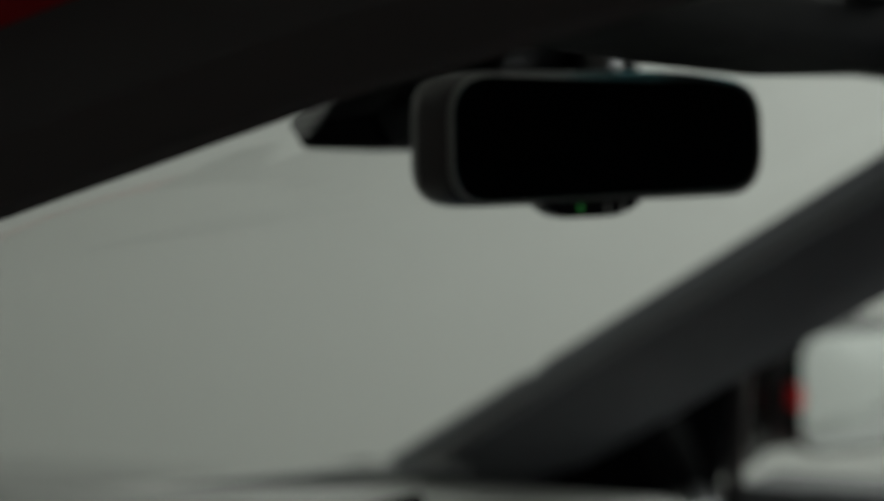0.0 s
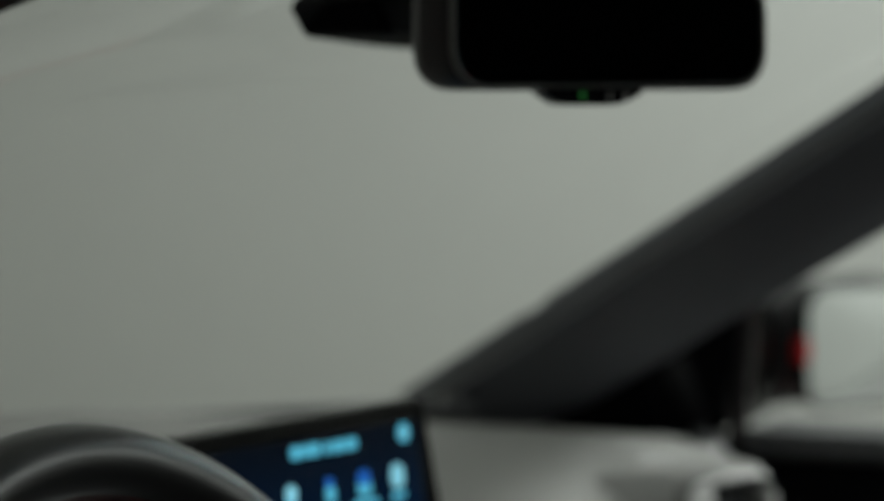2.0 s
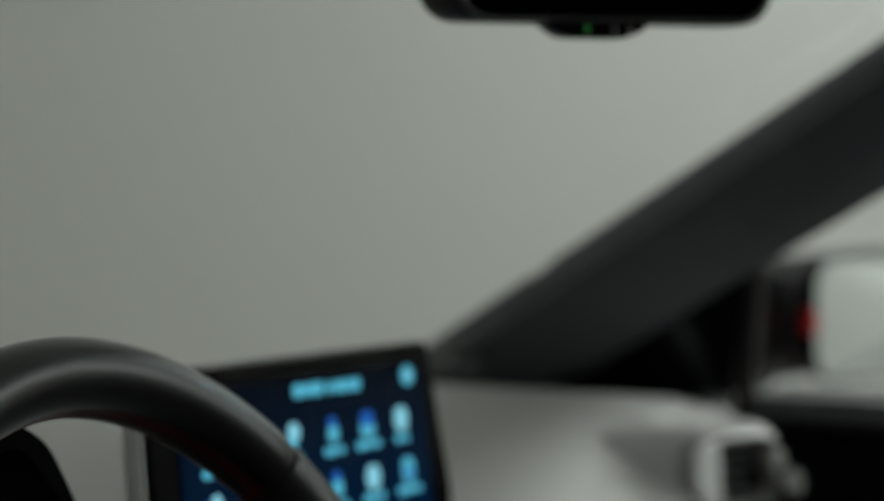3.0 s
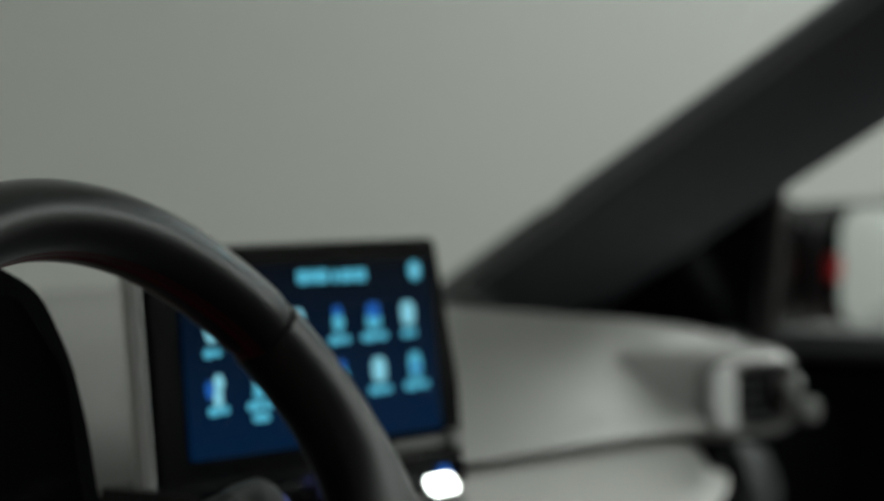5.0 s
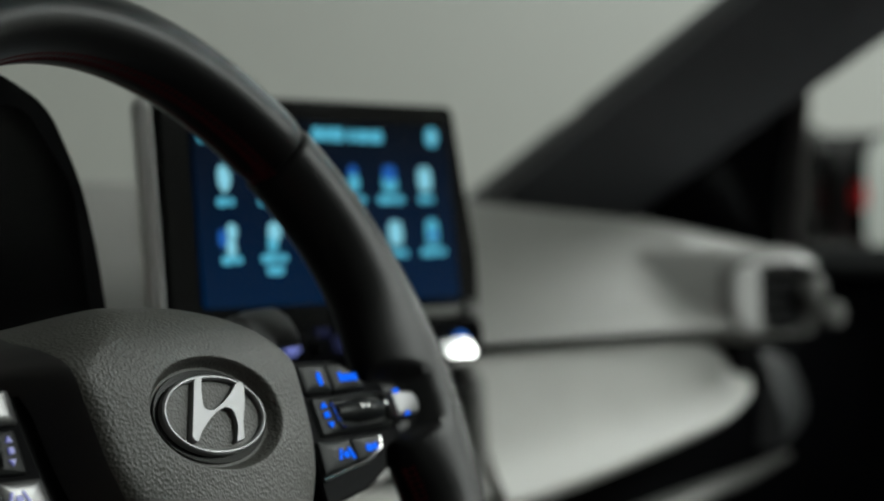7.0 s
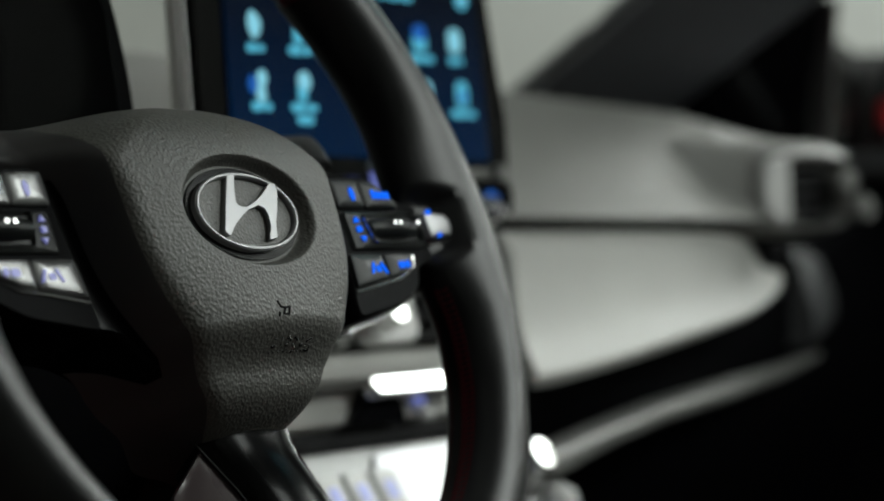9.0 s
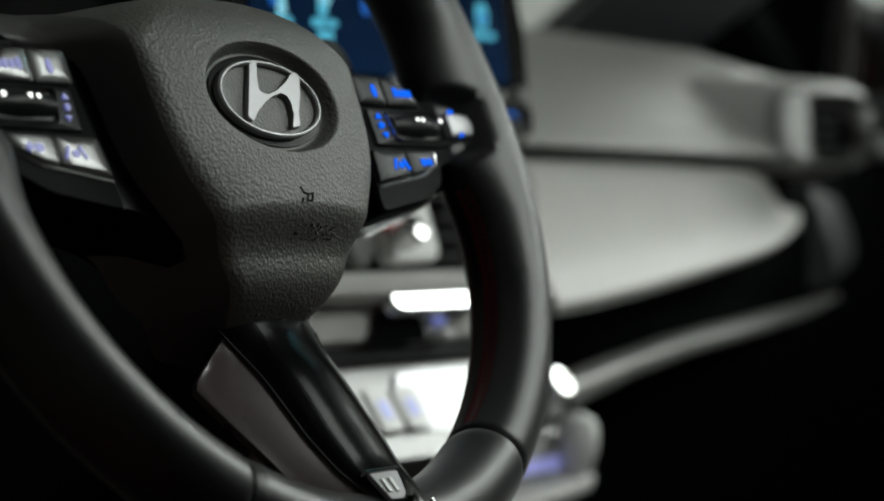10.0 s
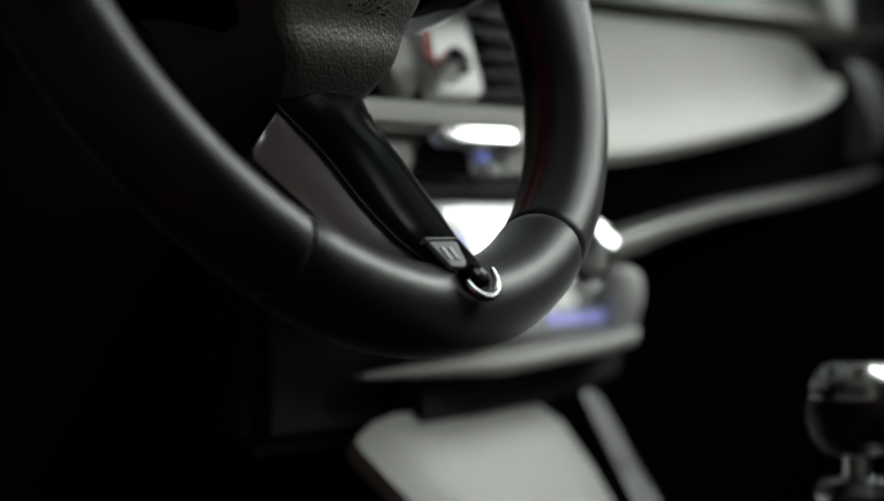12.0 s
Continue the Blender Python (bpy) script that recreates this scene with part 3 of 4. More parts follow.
# ---- touchscreen ----
SC = Matrix.Translation((-0.060, 0.138, 1.008)) @ Matrix(((0.9965, 0.0, -0.083, 0), (-0.083, 0.10, -0.9915, 0), (0.0, 0.995, 0.1, 0), (0, 0, 0, 1)))
screen = thing("touchscreen", SC, "wide black touchscreen with a lit blue menu", "touchscreen")
bez = corners([(-0.122, -0.066), (0.125, -0.066), (0.1275, -0.020), (0.1225, 0.010), (0.1155, 0.0605), (-0.120, 0.058)], 0.005)
part("housing", plate(bez, -0.013, -0.001, 0.003), SPOKE, screen, "gloss black bezel")
part("side_trim", box(-0.1265, -0.064, -0.013, -0.1205, 0.057, -0.002, 0.003), PAINTED, screen, "silver side trim")
part("round_key", lathe([(0.0052, -0.002), (0.0052, 0.003), (0.0042, 0.004)], 24), TRIM, screen, "small round grey key", at=pose(0.112, -0.050, 0.001))
part("top_edge", box(-0.118, 0.0575, -0.013, 0.115, 0.0605, -0.004, 0.001), TRIM, screen)
part("panel", plate(rounded(-0.098, -0.043, 0.106, 0.049, 0.002, 2), -0.001, 0.0006, 0.0004), SCREEN, screen, "lit navy panel")
part("chrome_bar", box(0.058, -0.0525, -0.001, 0.105, -0.0475, 0.003, 0.002), TRIM, screen, "short grey bar under the panel")
# menu of two rows: per icon its column, shape and half width of its caption
menu = (
    (0, -0.078, "leaf", 0.0062), (0, -0.045, "bulb", 0.0085), (0, -0.012, "bulb", 0.0070), (0, 0.022, "figure", 0.0085), (0, 0.052, "dome", 0.0108), (0, 0.0825, "tile", 0.0062),
    (1, -0.0765, "pair", 0.0074), (1, -0.045, "bulb", 0.0098), (1, -0.012, "faint", 0.0060), (1, 0.022, "figure", 0.0080), (1, 0.0535, "tile", 0.0092), (1, 0.0855, "can", 0.0106),
)


def lit(name, poly, mat, top=0.0012):
    part(name, plate(poly, 0.0004, top, 0.0002), mat, screen)


for r, x, shape, wide in menu:
    y = (0.0185, -0.0095)[r] + 0.012 * x
    if shape == "tile":
        lit("icon", rounded(x - 0.0055, y - 0.0060, x + 0.0055, y + 0.0070, 0.0045, 4), ICONPALE)
    elif shape == "can":
        lit("icon", rounded(x - 0.0050, y - 0.0064, x + 0.0050, y + 0.0074, 0.0042, 4), ICON)
        lit("icon_badge", rounded(x - 0.0030, y - 0.0030, x + 0.0030, y + 0.0010, 0.0012, 3), ICONDEEP, 0.0014)
    elif shape == "leaf":
        lit("icon", corners([(x, y - 0.0065), (x + 0.0045, y - 0.0015), (x + 0.0050, y + 0.0035), (x - 0.0010, y + 0.0090), (x - 0.0045, y + 0.0050), (x - 0.0042, y - 0.0015)], 0.0022), ICONPALE)
    elif shape == "bulb":
        lit("icon", oval(0.0048, 0.0050, x + 0.0012, y + 0.0030, 18), ICONPALE)
        lit("icon_base", rounded(x - 0.0040, y - 0.0070, x + 0.0026, y + 0.0010, 0.0020, 3), ICON)
    elif shape == "figure":
        lit("icon", oval(0.0042, 0.0050, x, y - 0.0010, 16), ICON)
        lit("icon_badge", oval(0.0034, 0.0026, x - 0.0004, y + 0.0050, 12), ICONDEEP, 0.0014)
    elif shape == "dome":
        lit("icon", rounded(x - 0.0058, y - 0.0060, x + 0.0058, y + 0.0030, 0.0035, 4), ICON)
        lit("icon_badge", rounded(x - 0.0050, y - 0.0005, x + 0.0050, y + 0.0075, 0.0030, 3), ICONDEEP, 0.0014)
    elif shape == "pair":
        lit("icon", oval(0.0036, 0.0042, x + 0.0014, y + 0.0036, 14), ICONPALE)
        lit("icon_base", oval(0.0034, 0.0044, x + 0.0002, y - 0.0040, 14), ICONPALE)
        lit("icon_badge", oval(0.0028, 0.0044, x - 0.0058, y + 0.0005, 12), ICONDEEP)
    else:
        lit("icon", oval(0.0034, 0.0046, x, y, 14), ICONDEEP)
    if shape != "faint":
        # two words of unreadable caption, drawn as bars
        gap = 0.15 * wide
        lit("caption", rounded(x - wide, y - 0.0122, x + gap - 0.0005, y - 0.0078, 0.0018, 3), ICON)
        lit("caption", rounded(x + gap + 0.0005, y - 0.0118, x + wide, y - 0.0080, 0.0018, 3), ICON)
    if (r, shape) == (1, "bulb"):
        lit("caption", rounded(x - 0.0062, y - 0.0180, x + 0.0062, y - 0.0136, 0.0020, 3), ICON)
for x0, x1 in ((-0.0085, -0.0005), (0.0005, 0.0060), (0.0070, 0.0160), (0.0195, 0.0250), (0.0270, 0.0370), (0.0380, 0.0485)):
    lit("clock_bar", rounded(x0, 0.0385, x1, 0.0455 if x1 < 0.02 else 0.0448, 0.0022, 3), ICON)
lit("menu_button", oval(0.0052, 0.0052, 0.0915, 0.0425, 18), ICON)
lit("menu_button_centre", oval(0.0024, 0.0024, 0.0915, 0.0425, 12), ICONPALE, 0.0014)
lit("home_button", corners([(-0.094, 0.036), (-0.082, 0.036), (-0.081, 0.042), (-0.088, 0.048), (-0.095, 0.042)], 0.002), ICON)

# ---- centre stack ----
stack = thing("centre_stack", ID4, "grey centre stack with climate controls and backlit buttons", "centre console")
part("button_strip", box(-0.20, 0.105, 0.934, 0.040, 0.17, 0.955, 0.004), GLOSS, stack, "gloss black strip of buttons below the screen")
for x in (-0.140, -0.118, -0.03, -0.008, 0.012):
    part("lit_button", box(x - 0.005, 0.101, 0.943, x + 0.005, 0.108, 0.949, 0.002), LILAC if x < -0.13 else ICONDEEP if x > 0 else GLOSS, stack)
part("chrome_toggle", plate(rounded(-0.020, -0.0060, 0.012, 0.0060, 0.005), -0.006, 0.002, 0.0015, pose(0, 0.097, 0.9405, 57, 0, 0)), CHROME, stack, "bright chrome toggle")
part("lit_rocker", plate(corners([(-0.101, 0.957), (-0.0965, 0.957), (-0.089, 0.943), (-0.096, 0.943)], 0.002), 0, 0.004, 0.001, pose(0, 0.104, 0, 90, 0, 0)), LILAC, stack, "lilac-lit rocker")
part("rocker_tip", plate(oval(0.0035, 0.0030, -0.0985, 0.959, 16), 0, 0.005, 0.001, pose(0, 0.104, 0, 90, 0, 0)), PAINTED, stack)
part("body", box(-0.16, 0.165, 0.70, 0.125, 0.30, 0.934, 0.01), BLACK, stack, "matt black stack body")
part("side_cheek", beam([(0.112, 0.166, 0.928), (0.115, 0.160, 0.915), (0.116, 0.158, 0.88), (0.116, 0.160, 0.85), (0.114, 0.166, 0.842)], [(0.005, 0, 0), (0.007, 0, 0), (0.007, 0, 0), (0.007, 0, 0), (0.005, 0, 0)], [(0, 0.008, 0)] * 5), DASH, stack, "grey cheek of the stack")
part("shelf", box(-0.15, 0.118, 0.853, 0.07, 0.20, 0.867, 0.004), DASHLOW, stack, "grey ledge")
part("climate_fascia", box(-0.15, 0.130, 0.830, 0.07, 0.20, 0.854, 0.004), DASHLOW, stack, "grey climate fascia")
part("climate_display", plate(corners([(-0.086, 0.832), (-0.034, 0.832), (-0.042, 0.850), (-0.074, 0.850)], 0.003), 0, 0.006, 0.001, pose(0, 0.131, 0, 90, 0, 0)), GLOSS, stack, "small dark climate display")
part("toggle_bar", plate(rounded(-0.078, -0.0055, -0.006, 0.0055, 0.005), -0.004, 0.003, 0.0015, pose(0, 0.120, 0.8525, 57, 0, 0)), CHROME, stack, "bright silver toggle bar")
part("dial", lathe([(0.009, 0), (0.009, 0.012), (0.007, 0.014)], 24), PAINTED, stack, "round silver dial", at=pose(0.004, 0.132, 0.852, 75, 0, 0))
part("lit_button", box(-0.0222, 0.125, 0.8400, -0.0165, 0.131, 0.8440, 0.001), LILAC, stack)
part("key", box(-0.045, 0.1235, 0.8445, 0.004, 0.131, 0.8485, 0.001), PAINTED, stack)
part("key", box(-0.024, 0.121, 0.832, -0.012, 0.131, 0.8375, 0.002), PAINTED, stack)
part("slot", box(-0.15, 0.130, 0.820, 0.07, 0.20, 0.831, 0.003), BLACK, stack, "dark storage slot")
rows = [[Vector((x, y, z)) for y, z in ((0.150, 0.8215), (0.134, 0.8205), (0.1255, 0.808), (0.1155, 0.792), (0.106, 0.777), (0.15, 0.772))] for x in (-0.15, -0.05, 0.0, 0.035)]
part("control_panel", loft(rows, closed=True, caps=True), PANEL, stack, "tilted satin grey control panel")
part("trim_plate", plate(rounded(-0.064, -0.017, 0.032, 0.017, 0.009), -0.004, 0.0015, 0.001, pose(0, 0.1215, 0.802, 60, 0, 0)), SATINPLATE, stack, "bright satin plate of the panel")
for x in (-0.110, -0.086, -0.062):
    m = pose(0, 0.1190, 0.799, 57, 0, 0)
    part("panel_key", plate(rounded(x - 0.010, -0.012, x + 0.010, 0.012, 0.002, 2), -0.002, 0.003, 0.001, m), TRIM, stack)
    part("key_light", plate(rounded(x - 0.004, -0.005, x + 0.004, 0.005, 0.001, 2), 0.0025, 0.0036, 0.0002, m), LILAC, stack)
part("knob", lathe([(0.006, -0.0115), (0.0088, -0.006), (0.0095, 0.0), (0.0090, 0.004), (0.0078, 0.0055), (0.0, 0.0060)], 28), CHROME, stack, "round bright chrome knob", at=pose(0.139, 0.150, 0.800, 57, 0, 0))
part("knob_mount", beam([(0.134, 0.16, 0.792), (0.148, 0.16, 0.790), (0.162, 0.16, 0.789)], [(0, 0, 0.008), (0, 0, 0.012), (0, 0, 0.008)], [(0, 0.008, 0)] * 3), TRIM, stack)
part("lower_knob", lathe([(0.005, -0.008), (0.008, -0.004), (0.008, 0.004), (0.005, 0.007)], 24), TRIM, stack, "small grey lower knob", at=pose(0.130, 0.152, 0.784, 70, 0, -50))
part("end_cap", lathe([(0.002, -0.019), (0.008, -0.0165), (0.0115, -0.010), (0.0125, 0.0), (0.0115, 0.010), (0.008, 0.0165), (0.002, 0.019)], 28), PAINTED, stack, "rounded silver end cap", at=pose(0.144, 0.140, 0.766, 12, 0, 0))
part("drawer", loft([[Vector((x, y, z)) for y, z in ((0.175, 0.777), (0.154, 0.775), (0.147, 0.766), (0.1425, 0.749), (0.175, 0.747))] for x in (-0.06, 0.05, 0.149)], closed=True, caps=True), PANEL, stack, "grey drawer front")
# added glowing strip, gives the drawer front its lilac tint
part("drawer_tint", plate(rounded(0.070, -0.004, 0.132, 0.004, 0.002), -0.002, 0.0008, 0.0003, pose(0, 0.1445, 0.757, 75, 0, 0)), DIMLILAC, stack, "dim lilac glowing strip added for the tint of the drawer front")
part("lip", beam([(-0.100, 0.150, 0.735), (0.0, 0.14, 0.737), (0.10, 0.142, 0.742), (0.138, 0.146, 0.745), (0.148, 0.15, 0.748)], [(0, 0, 0.001)] + [(0, 0, 0.006)] * 3 + [(0, 0, 0.003)], [(0, 0.004, 0)] + [(0, 0.02, 0)] * 4), TRAYGREY, stack, "grey lower lip")
part("under_lip", beam([(-0.05, 0.165, 0.718), (0.0, 0.165, 0.720), (0.12, 0.167, 0.727), (0.165, 0.172, 0.733)], [(0, 0, 0.015)] * 4, [(0, 0.02, 0)] * 4), CARPET, stack)

mid_vent = thing("centre_air_vent", ID4, "silver centre air vent with a red accent", "air vent")
face = pose(0, 0.143, 0.885, 78, 0, 0) @ pose(0, -0.885, 0)
part("plate", plate(corners([(-0.058, 0.8695), (-0.008, 0.8705), (-0.016, 0.920), (-0.066, 0.920)], 0.008), 0, 0.008, 0.003, face), PAINTED, mid_vent, "rounded satin silver plate")
part("side_plate", plate(oval(0.014, 0.020, -0.076, 0.888), -0.004, 0.005, 0.003, face), TRIM, mid_vent)
part("accent", plate(rounded(-0.060, 0.886, -0.053, 0.912, 0.002, 3), 0.0075, 0.009, 0.0004, face), RED, mid_vent, "red accent stripe")
part("slider", lathe([(0.0080, -0.008), (0.0080, 0.003), (0.0070, 0.0045), (0.0, 0.0048)], 24), CHROME, mid_vent, "small chrome slider", at=pose(-0.050, 0.125, 0.8875, 57, 0, 0))
for i in range(5):
    part("slat", box(-0.008, 0.135, 0.8725 + 0.010 * i, 0.075, 0.160, 0.876 + 0.010 * i, 0.001), BLACK, mid_vent)

# ---- console and gear lever ----
console = thing("floor_console", ID4, "grey console tray with a raised dark rail", "centre console")
rows = []
for k in [i / 12 for i in range(13)]:
    edge = 0.010 * abs(2 * k - 1) ** 6
    top = []
    for y, x0, x1 in ((0.153, -0.098, 0.088), (0.148, -0.102, 0.0925), (0.127, -0.096, 0.087), (0.106, -0.090, 0.077), (0.07, -0.078, 0.062), (0.04, -0.07, 0.05)):
        x = x0 + (x1 - x0) * k
        top.append(Vector((x, y, 0.692 + (y - 0.13) * 1.02 - edge)))
    rows.append(top + [v + Vector((0, 0.006, -0.006)) for v in top[::-1]])
part("tray", loft(rows, closed=True, caps=True), TRAYGREY, console, "grey sloping tray")
part("rail", beam([(0.131, 0.158, 0.721), (0.128, 0.150, 0.713), (0.114, 0.128, 0.690), (0.099, 0.104, 0.666), (0.066, 0.05, 0.61)], [(0.005, 0, 0), (0.007, 0, 0), (0.009, 0, 0), (0.012, 0, 0), (0.012, 0, 0)], [(0, 0.008, 0.008)] * 5), BLACK, console, "dark grey rail")
part("base", box(-0.16, -0.6, 0.26, 0.20, 0.16, 0.60, 0.02), DARK, console, "black console base")

gear = thing("gear_lever", pose(-0.020, -0.074, 0.60), "round black gear knob with a chrome cap", "gear lever")
part("knob", lathe([(0.008, 0.100), (0.016, 0.102), (0.0215, 0.108), (0.0238, 0.116), (0.0238, 0.1225), (0.0228, 0.1270)], 40), LEATHER, gear, "black leather knob")
part("cap", lathe([(0.0226, 0.1265), (0.0230, 0.1290), (0.0222, 0.1335), (0.0200, 0.1385), (0.0165, 0.1420), (0.0118, 0.1432), (0.0060, 0.1437)], 40), SILVER, gear, "bright chrome domed cap")
part("inlay", lathe([(0.0085, 0.1425), (0.0080, 0.1442), (0.002, 0.1446)], 30), GLOSS, gear, "gloss black inlay")
part("collar", lathe([(0.012, 0.074), (0.0185, 0.077), (0.0205, 0.083), (0.0185, 0.089), (0.010, 0.091)], 36), SILVER, gear, "chrome lift collar")
part("rod", lathe([(0.007, 0.0), (0.007, 0.102)], 20), CHROME, gear)
part("boot", lathe([(0.06, 0.0), (0.05, 0.02), (0.03, 0.045), (0.014, 0.065), (0.010, 0.07)], 28), LEATHER, gear, "creased black leather boot")

# ---- steering wheel ----
wheel = thing("steering_wheel", pose(-0.36, 0, 0.93, 67, 0, 0), "black leather three-spoke steering wheel with red stitching", "steering wheel")
R0, RR = 0.1662, 0.0161


def rim_ring(a, grow=1.0):
    """One ring of the rim's section at angle a. Beside the side spokes the leather swells inward, and is hollowed where the spoke enters."""
    c = Vector((math.cos(a), math.sin(a), 0))
    d = math.degrees(a)
    d = min(abs(d - 360 * k) * (1 if d - 360 * k >= 0 else -1) for k in (0, 1)) if not 90 < d < 270 else 180 - d
    swell = table(d, [(-40, 0.0), (-28, 0.06), (-17, 0.35), (-10, 0.85), (-5, 1.0), (5, 1.15), (10, 1.1), (14, 0.85), (19, 0.5), (28, 0.2), (45, 0.05), (60, 0.0)], 1.5)
    ring = []
    for j in range(40):
        w = 2 * math.pi * j / 40
        x, z = math.cos(w), math.sin(w)
        r = R0 + RR * grow * x * (1 + swell * math.sqrt(max(0.0, -x)))
        u = r * math.sin(radians(d))
        ease = lambda q: min(1.0, max(0.0, q)) ** 2 * (3 - 2 * min(1.0, max(0.0, q)))
        notch = ease((0.0185 - 0.30 * (r - 0.13) - u) / 0.008) * ease((u + 0.0235 - 0.33 * (r - 0.135)) / 0.008) * ease((0.1575 - r) / 0.014)
        ring.append(c * r + Vector((0, 0, (RR + 0.001) * grow * z * (1 - 0.58 * notch if z > 0 else 1.0))))
    return ring


def rim_arc(a0, a1, grow, n):
    rows = []
    for i in range(n + 1):
        a = radians(a0 + (a1 - a0) * i / n)
        e = min(i, n - i)
        rows.append(rim_ring(a, grow * (0.93 if e == 0 else 0.985 if e == 1 else 1.0)))
    return loft(rows, closed=True, caps=True)


for a0, a1, g in ((300, 403, 1.0), (43, 137, 1.0), (137, 240, 1.0), (240, 300, 1.03)):
    part("rim_section", rim_arc(a0 + 0.12, a1 - 0.12, g, 180 if a1 - a0 > 95 else 60), LEATHER, wheel)
# red stitches on the inner side, crossing over a narrow seam
bm = bmesh.new()
for i in range(300):
    d = -58 + 296 * i / 299
    if -12 < d < 11 or 169 < d < 192:
        continue
    for e in (-1, 1):
        a0, a1 = radians(d - 0.22 * e), radians(d + 0.30 * e)
        ring0, ring1 = rim_ring(a0 % (2 * math.pi), 1.012), rim_ring(a1 % (2 * math.pi), 1.012)
        p, q, r = ring0[18], ring1[20], ring0[23]
        s = Vector((-math.sin(a0), math.cos(a0), 0)) * 0.0005
        for x, y in ((p, q), (q, r)):
            bm.faces.new([bm.verts.new(v) for v in (x - s, x + s, y + s, y - s)])
ob = part("stitching", bm, THREAD, wheel, "dark red cross stitching inside the rim")
ob["kind"] = "stuff"


def pad_edge(u):
    """Half the width of the cover's face, up to the crease."""
    return table(u, [(-0.088, 0.010), (-0.080, 0.022), (-0.070, 0.033), (-0.056, 0.0415), (-0.042, 0.050), (-0.028, 0.0590), (-0.012, 0.0638), (0.005, 0.0655), (0.020, 0.0668), (0.034, 0.066), (0.044, 0.062), (0.054, 0.050)], 0.006)


def pad_half(u):
    return table(u, [(-0.088, 0.006), (-0.084, 0.021), (-0.078, 0.031), (-0.068, 0.042), (-0.055, 0.0505), (-0.035, 0.0625), (-0.016, 0.0685), (0.0, 0.0712), (0.016, 0.0698), (0.024, 0.070), (0.030, 0.090), (0.036, 0.100), (0.046, 0.098), (0.056, 0.085)], 0.006)


def pad_front(u):
    n = table(u, [(-0.090, -0.033), (-0.084, -0.022), (-0.079, -0.0170), (-0.0745, -0.0080), (-0.070, -0.0010), (-0.066, 0.0024), (-0.061, 0.0040), (-0.0565, 0.0055), (-0.046, 0.0170), (-0.042, 0.0178), (-0.02, 0.0190), (0.01, 0.0195), (0.025, 0.018), (0.035, 0.0145), (0.043, 0.008), (0.049, -0.002), (0.053, -0.014), (0.060, -0.035)], 0.0032 if u < -0.03 else 0.005)
    return n


def side_drop(h, u):
    """How far the cover falls back beside its crease; its upper corners fall more gently, to the hub's wings."""
    wing = min(1.0, max(0.0, (u - 0.008) / 0.022))
    wing = wing * wing * (3 - 2 * wing)
    past = abs(h) - pad_edge(u)
    soft = 0.0022
    past = soft * math.log1p(math.exp(min(40.0, past / soft)))
    s = min(1.0, max(0.0, (abs(h) - table(u, [(0.0, 0.066), (0.015, 0.063), (0.0247, 0.053), (0.0353, 0.036), (0.043, 0.016), (0.05, 0.004)], 0.003)) / (0.034 if h > 0 else 0.05)))
    return 2.3 * past * (1 - wing) + (0.046 if h > 0 else 0.020) * s * s * (3 - 2 * s) * wing


def pad_n(h, u):
    k = abs(h) / pad_edge(u)
    n = pad_front(u) - table(u, [(-0.07, 0.002), (-0.056, 0.002), (-0.042, 0.0055), (-0.02, 0.0045), (0.01, 0.0040)]) * min(k, 1.25) ** 2.4 - side_drop(h, u)
    e = math.hypot((h - 0.001) / 0.0352, (u + 0.0015) / 0.0198)
    if e < 1.14:
        q = min(1.0, (1.14 - e) / 0.17)
        n -= 0.0055 * q * q * (3 - 2 * q)
    return n


def pad_rows(k0, k1, n):
    """The cover between two fractions of its half width; fraction 1 lies on the crease, 2 on the outer edge."""
    rows = []
    for i in range(241):
        u = 0.053 - 0.141 * i / 240
        face = pad_edge(u) - 0.0008
        full = max(face + 0.004, pad_half(u) + 0.004 + 0.012 * min(1.0, max(0.0, (u + 0.085) / 0.085)))
        width = lambda k: math.copysign(face * abs(k) if abs(k) <= 1 else face + (full - face) * (abs(k) - 1), k)
        rows.append([Vector((width(k), u, pad_n(width(k), u))) for k in [k0 + (k1 - k0) * j / n for j in range(n + 1)]])
    return rows


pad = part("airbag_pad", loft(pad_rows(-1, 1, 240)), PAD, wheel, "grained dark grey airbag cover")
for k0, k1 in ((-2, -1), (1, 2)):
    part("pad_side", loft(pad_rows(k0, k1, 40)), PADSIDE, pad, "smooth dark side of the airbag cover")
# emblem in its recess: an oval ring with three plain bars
part("recess_floor", plate(oval(0.0335, 0.0185, 0.001, -0.0015), 0.011, 0.0142, 0.0005), GLOSS, pad)
part("emblem_field", plate(oval(0.0285, 0.0142, 0.001, -0.0015), 0.013, 0.0150, 0.0005), PAD, pad)
part("emblem_ring", flat_ring(oval(0.0305, 0.0157, 0.001, -0.0015, 72), 0.0021, 0.0138, 0.0170, 0.0007), BADGE, pad, "oval silver badge ring")
slanted = [(-0.0056, 0.0126), (-0.0180, -0.0098), (-0.0158, -0.0118), (-0.0105, -0.0072), (-0.0040, -0.0033), (0.0015, -0.0008), (0.0083, 0.0009), (0.0116, -0.0003), (0.0125, -0.0032), (0.0117, -0.0078), (0.0081, -0.0132), (0.0134, -0.0125), (0.0154, -0.0066), (0.0202, 0.0006), (0.0232, 0.0065), (0.0236, 0.0100), (0.0202, 0.0103), (0.0178, 0.0086), (0.0128, 0.0053), (0.0066, 0.0022), (0.0002, 0.0), (-0.0032, 0.0001), (-0.0056, 0.0015), (-0.0039, 0.0073), (-0.0008, 0.0134)]
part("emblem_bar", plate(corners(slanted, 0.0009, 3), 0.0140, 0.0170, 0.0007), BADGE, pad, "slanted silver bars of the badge")


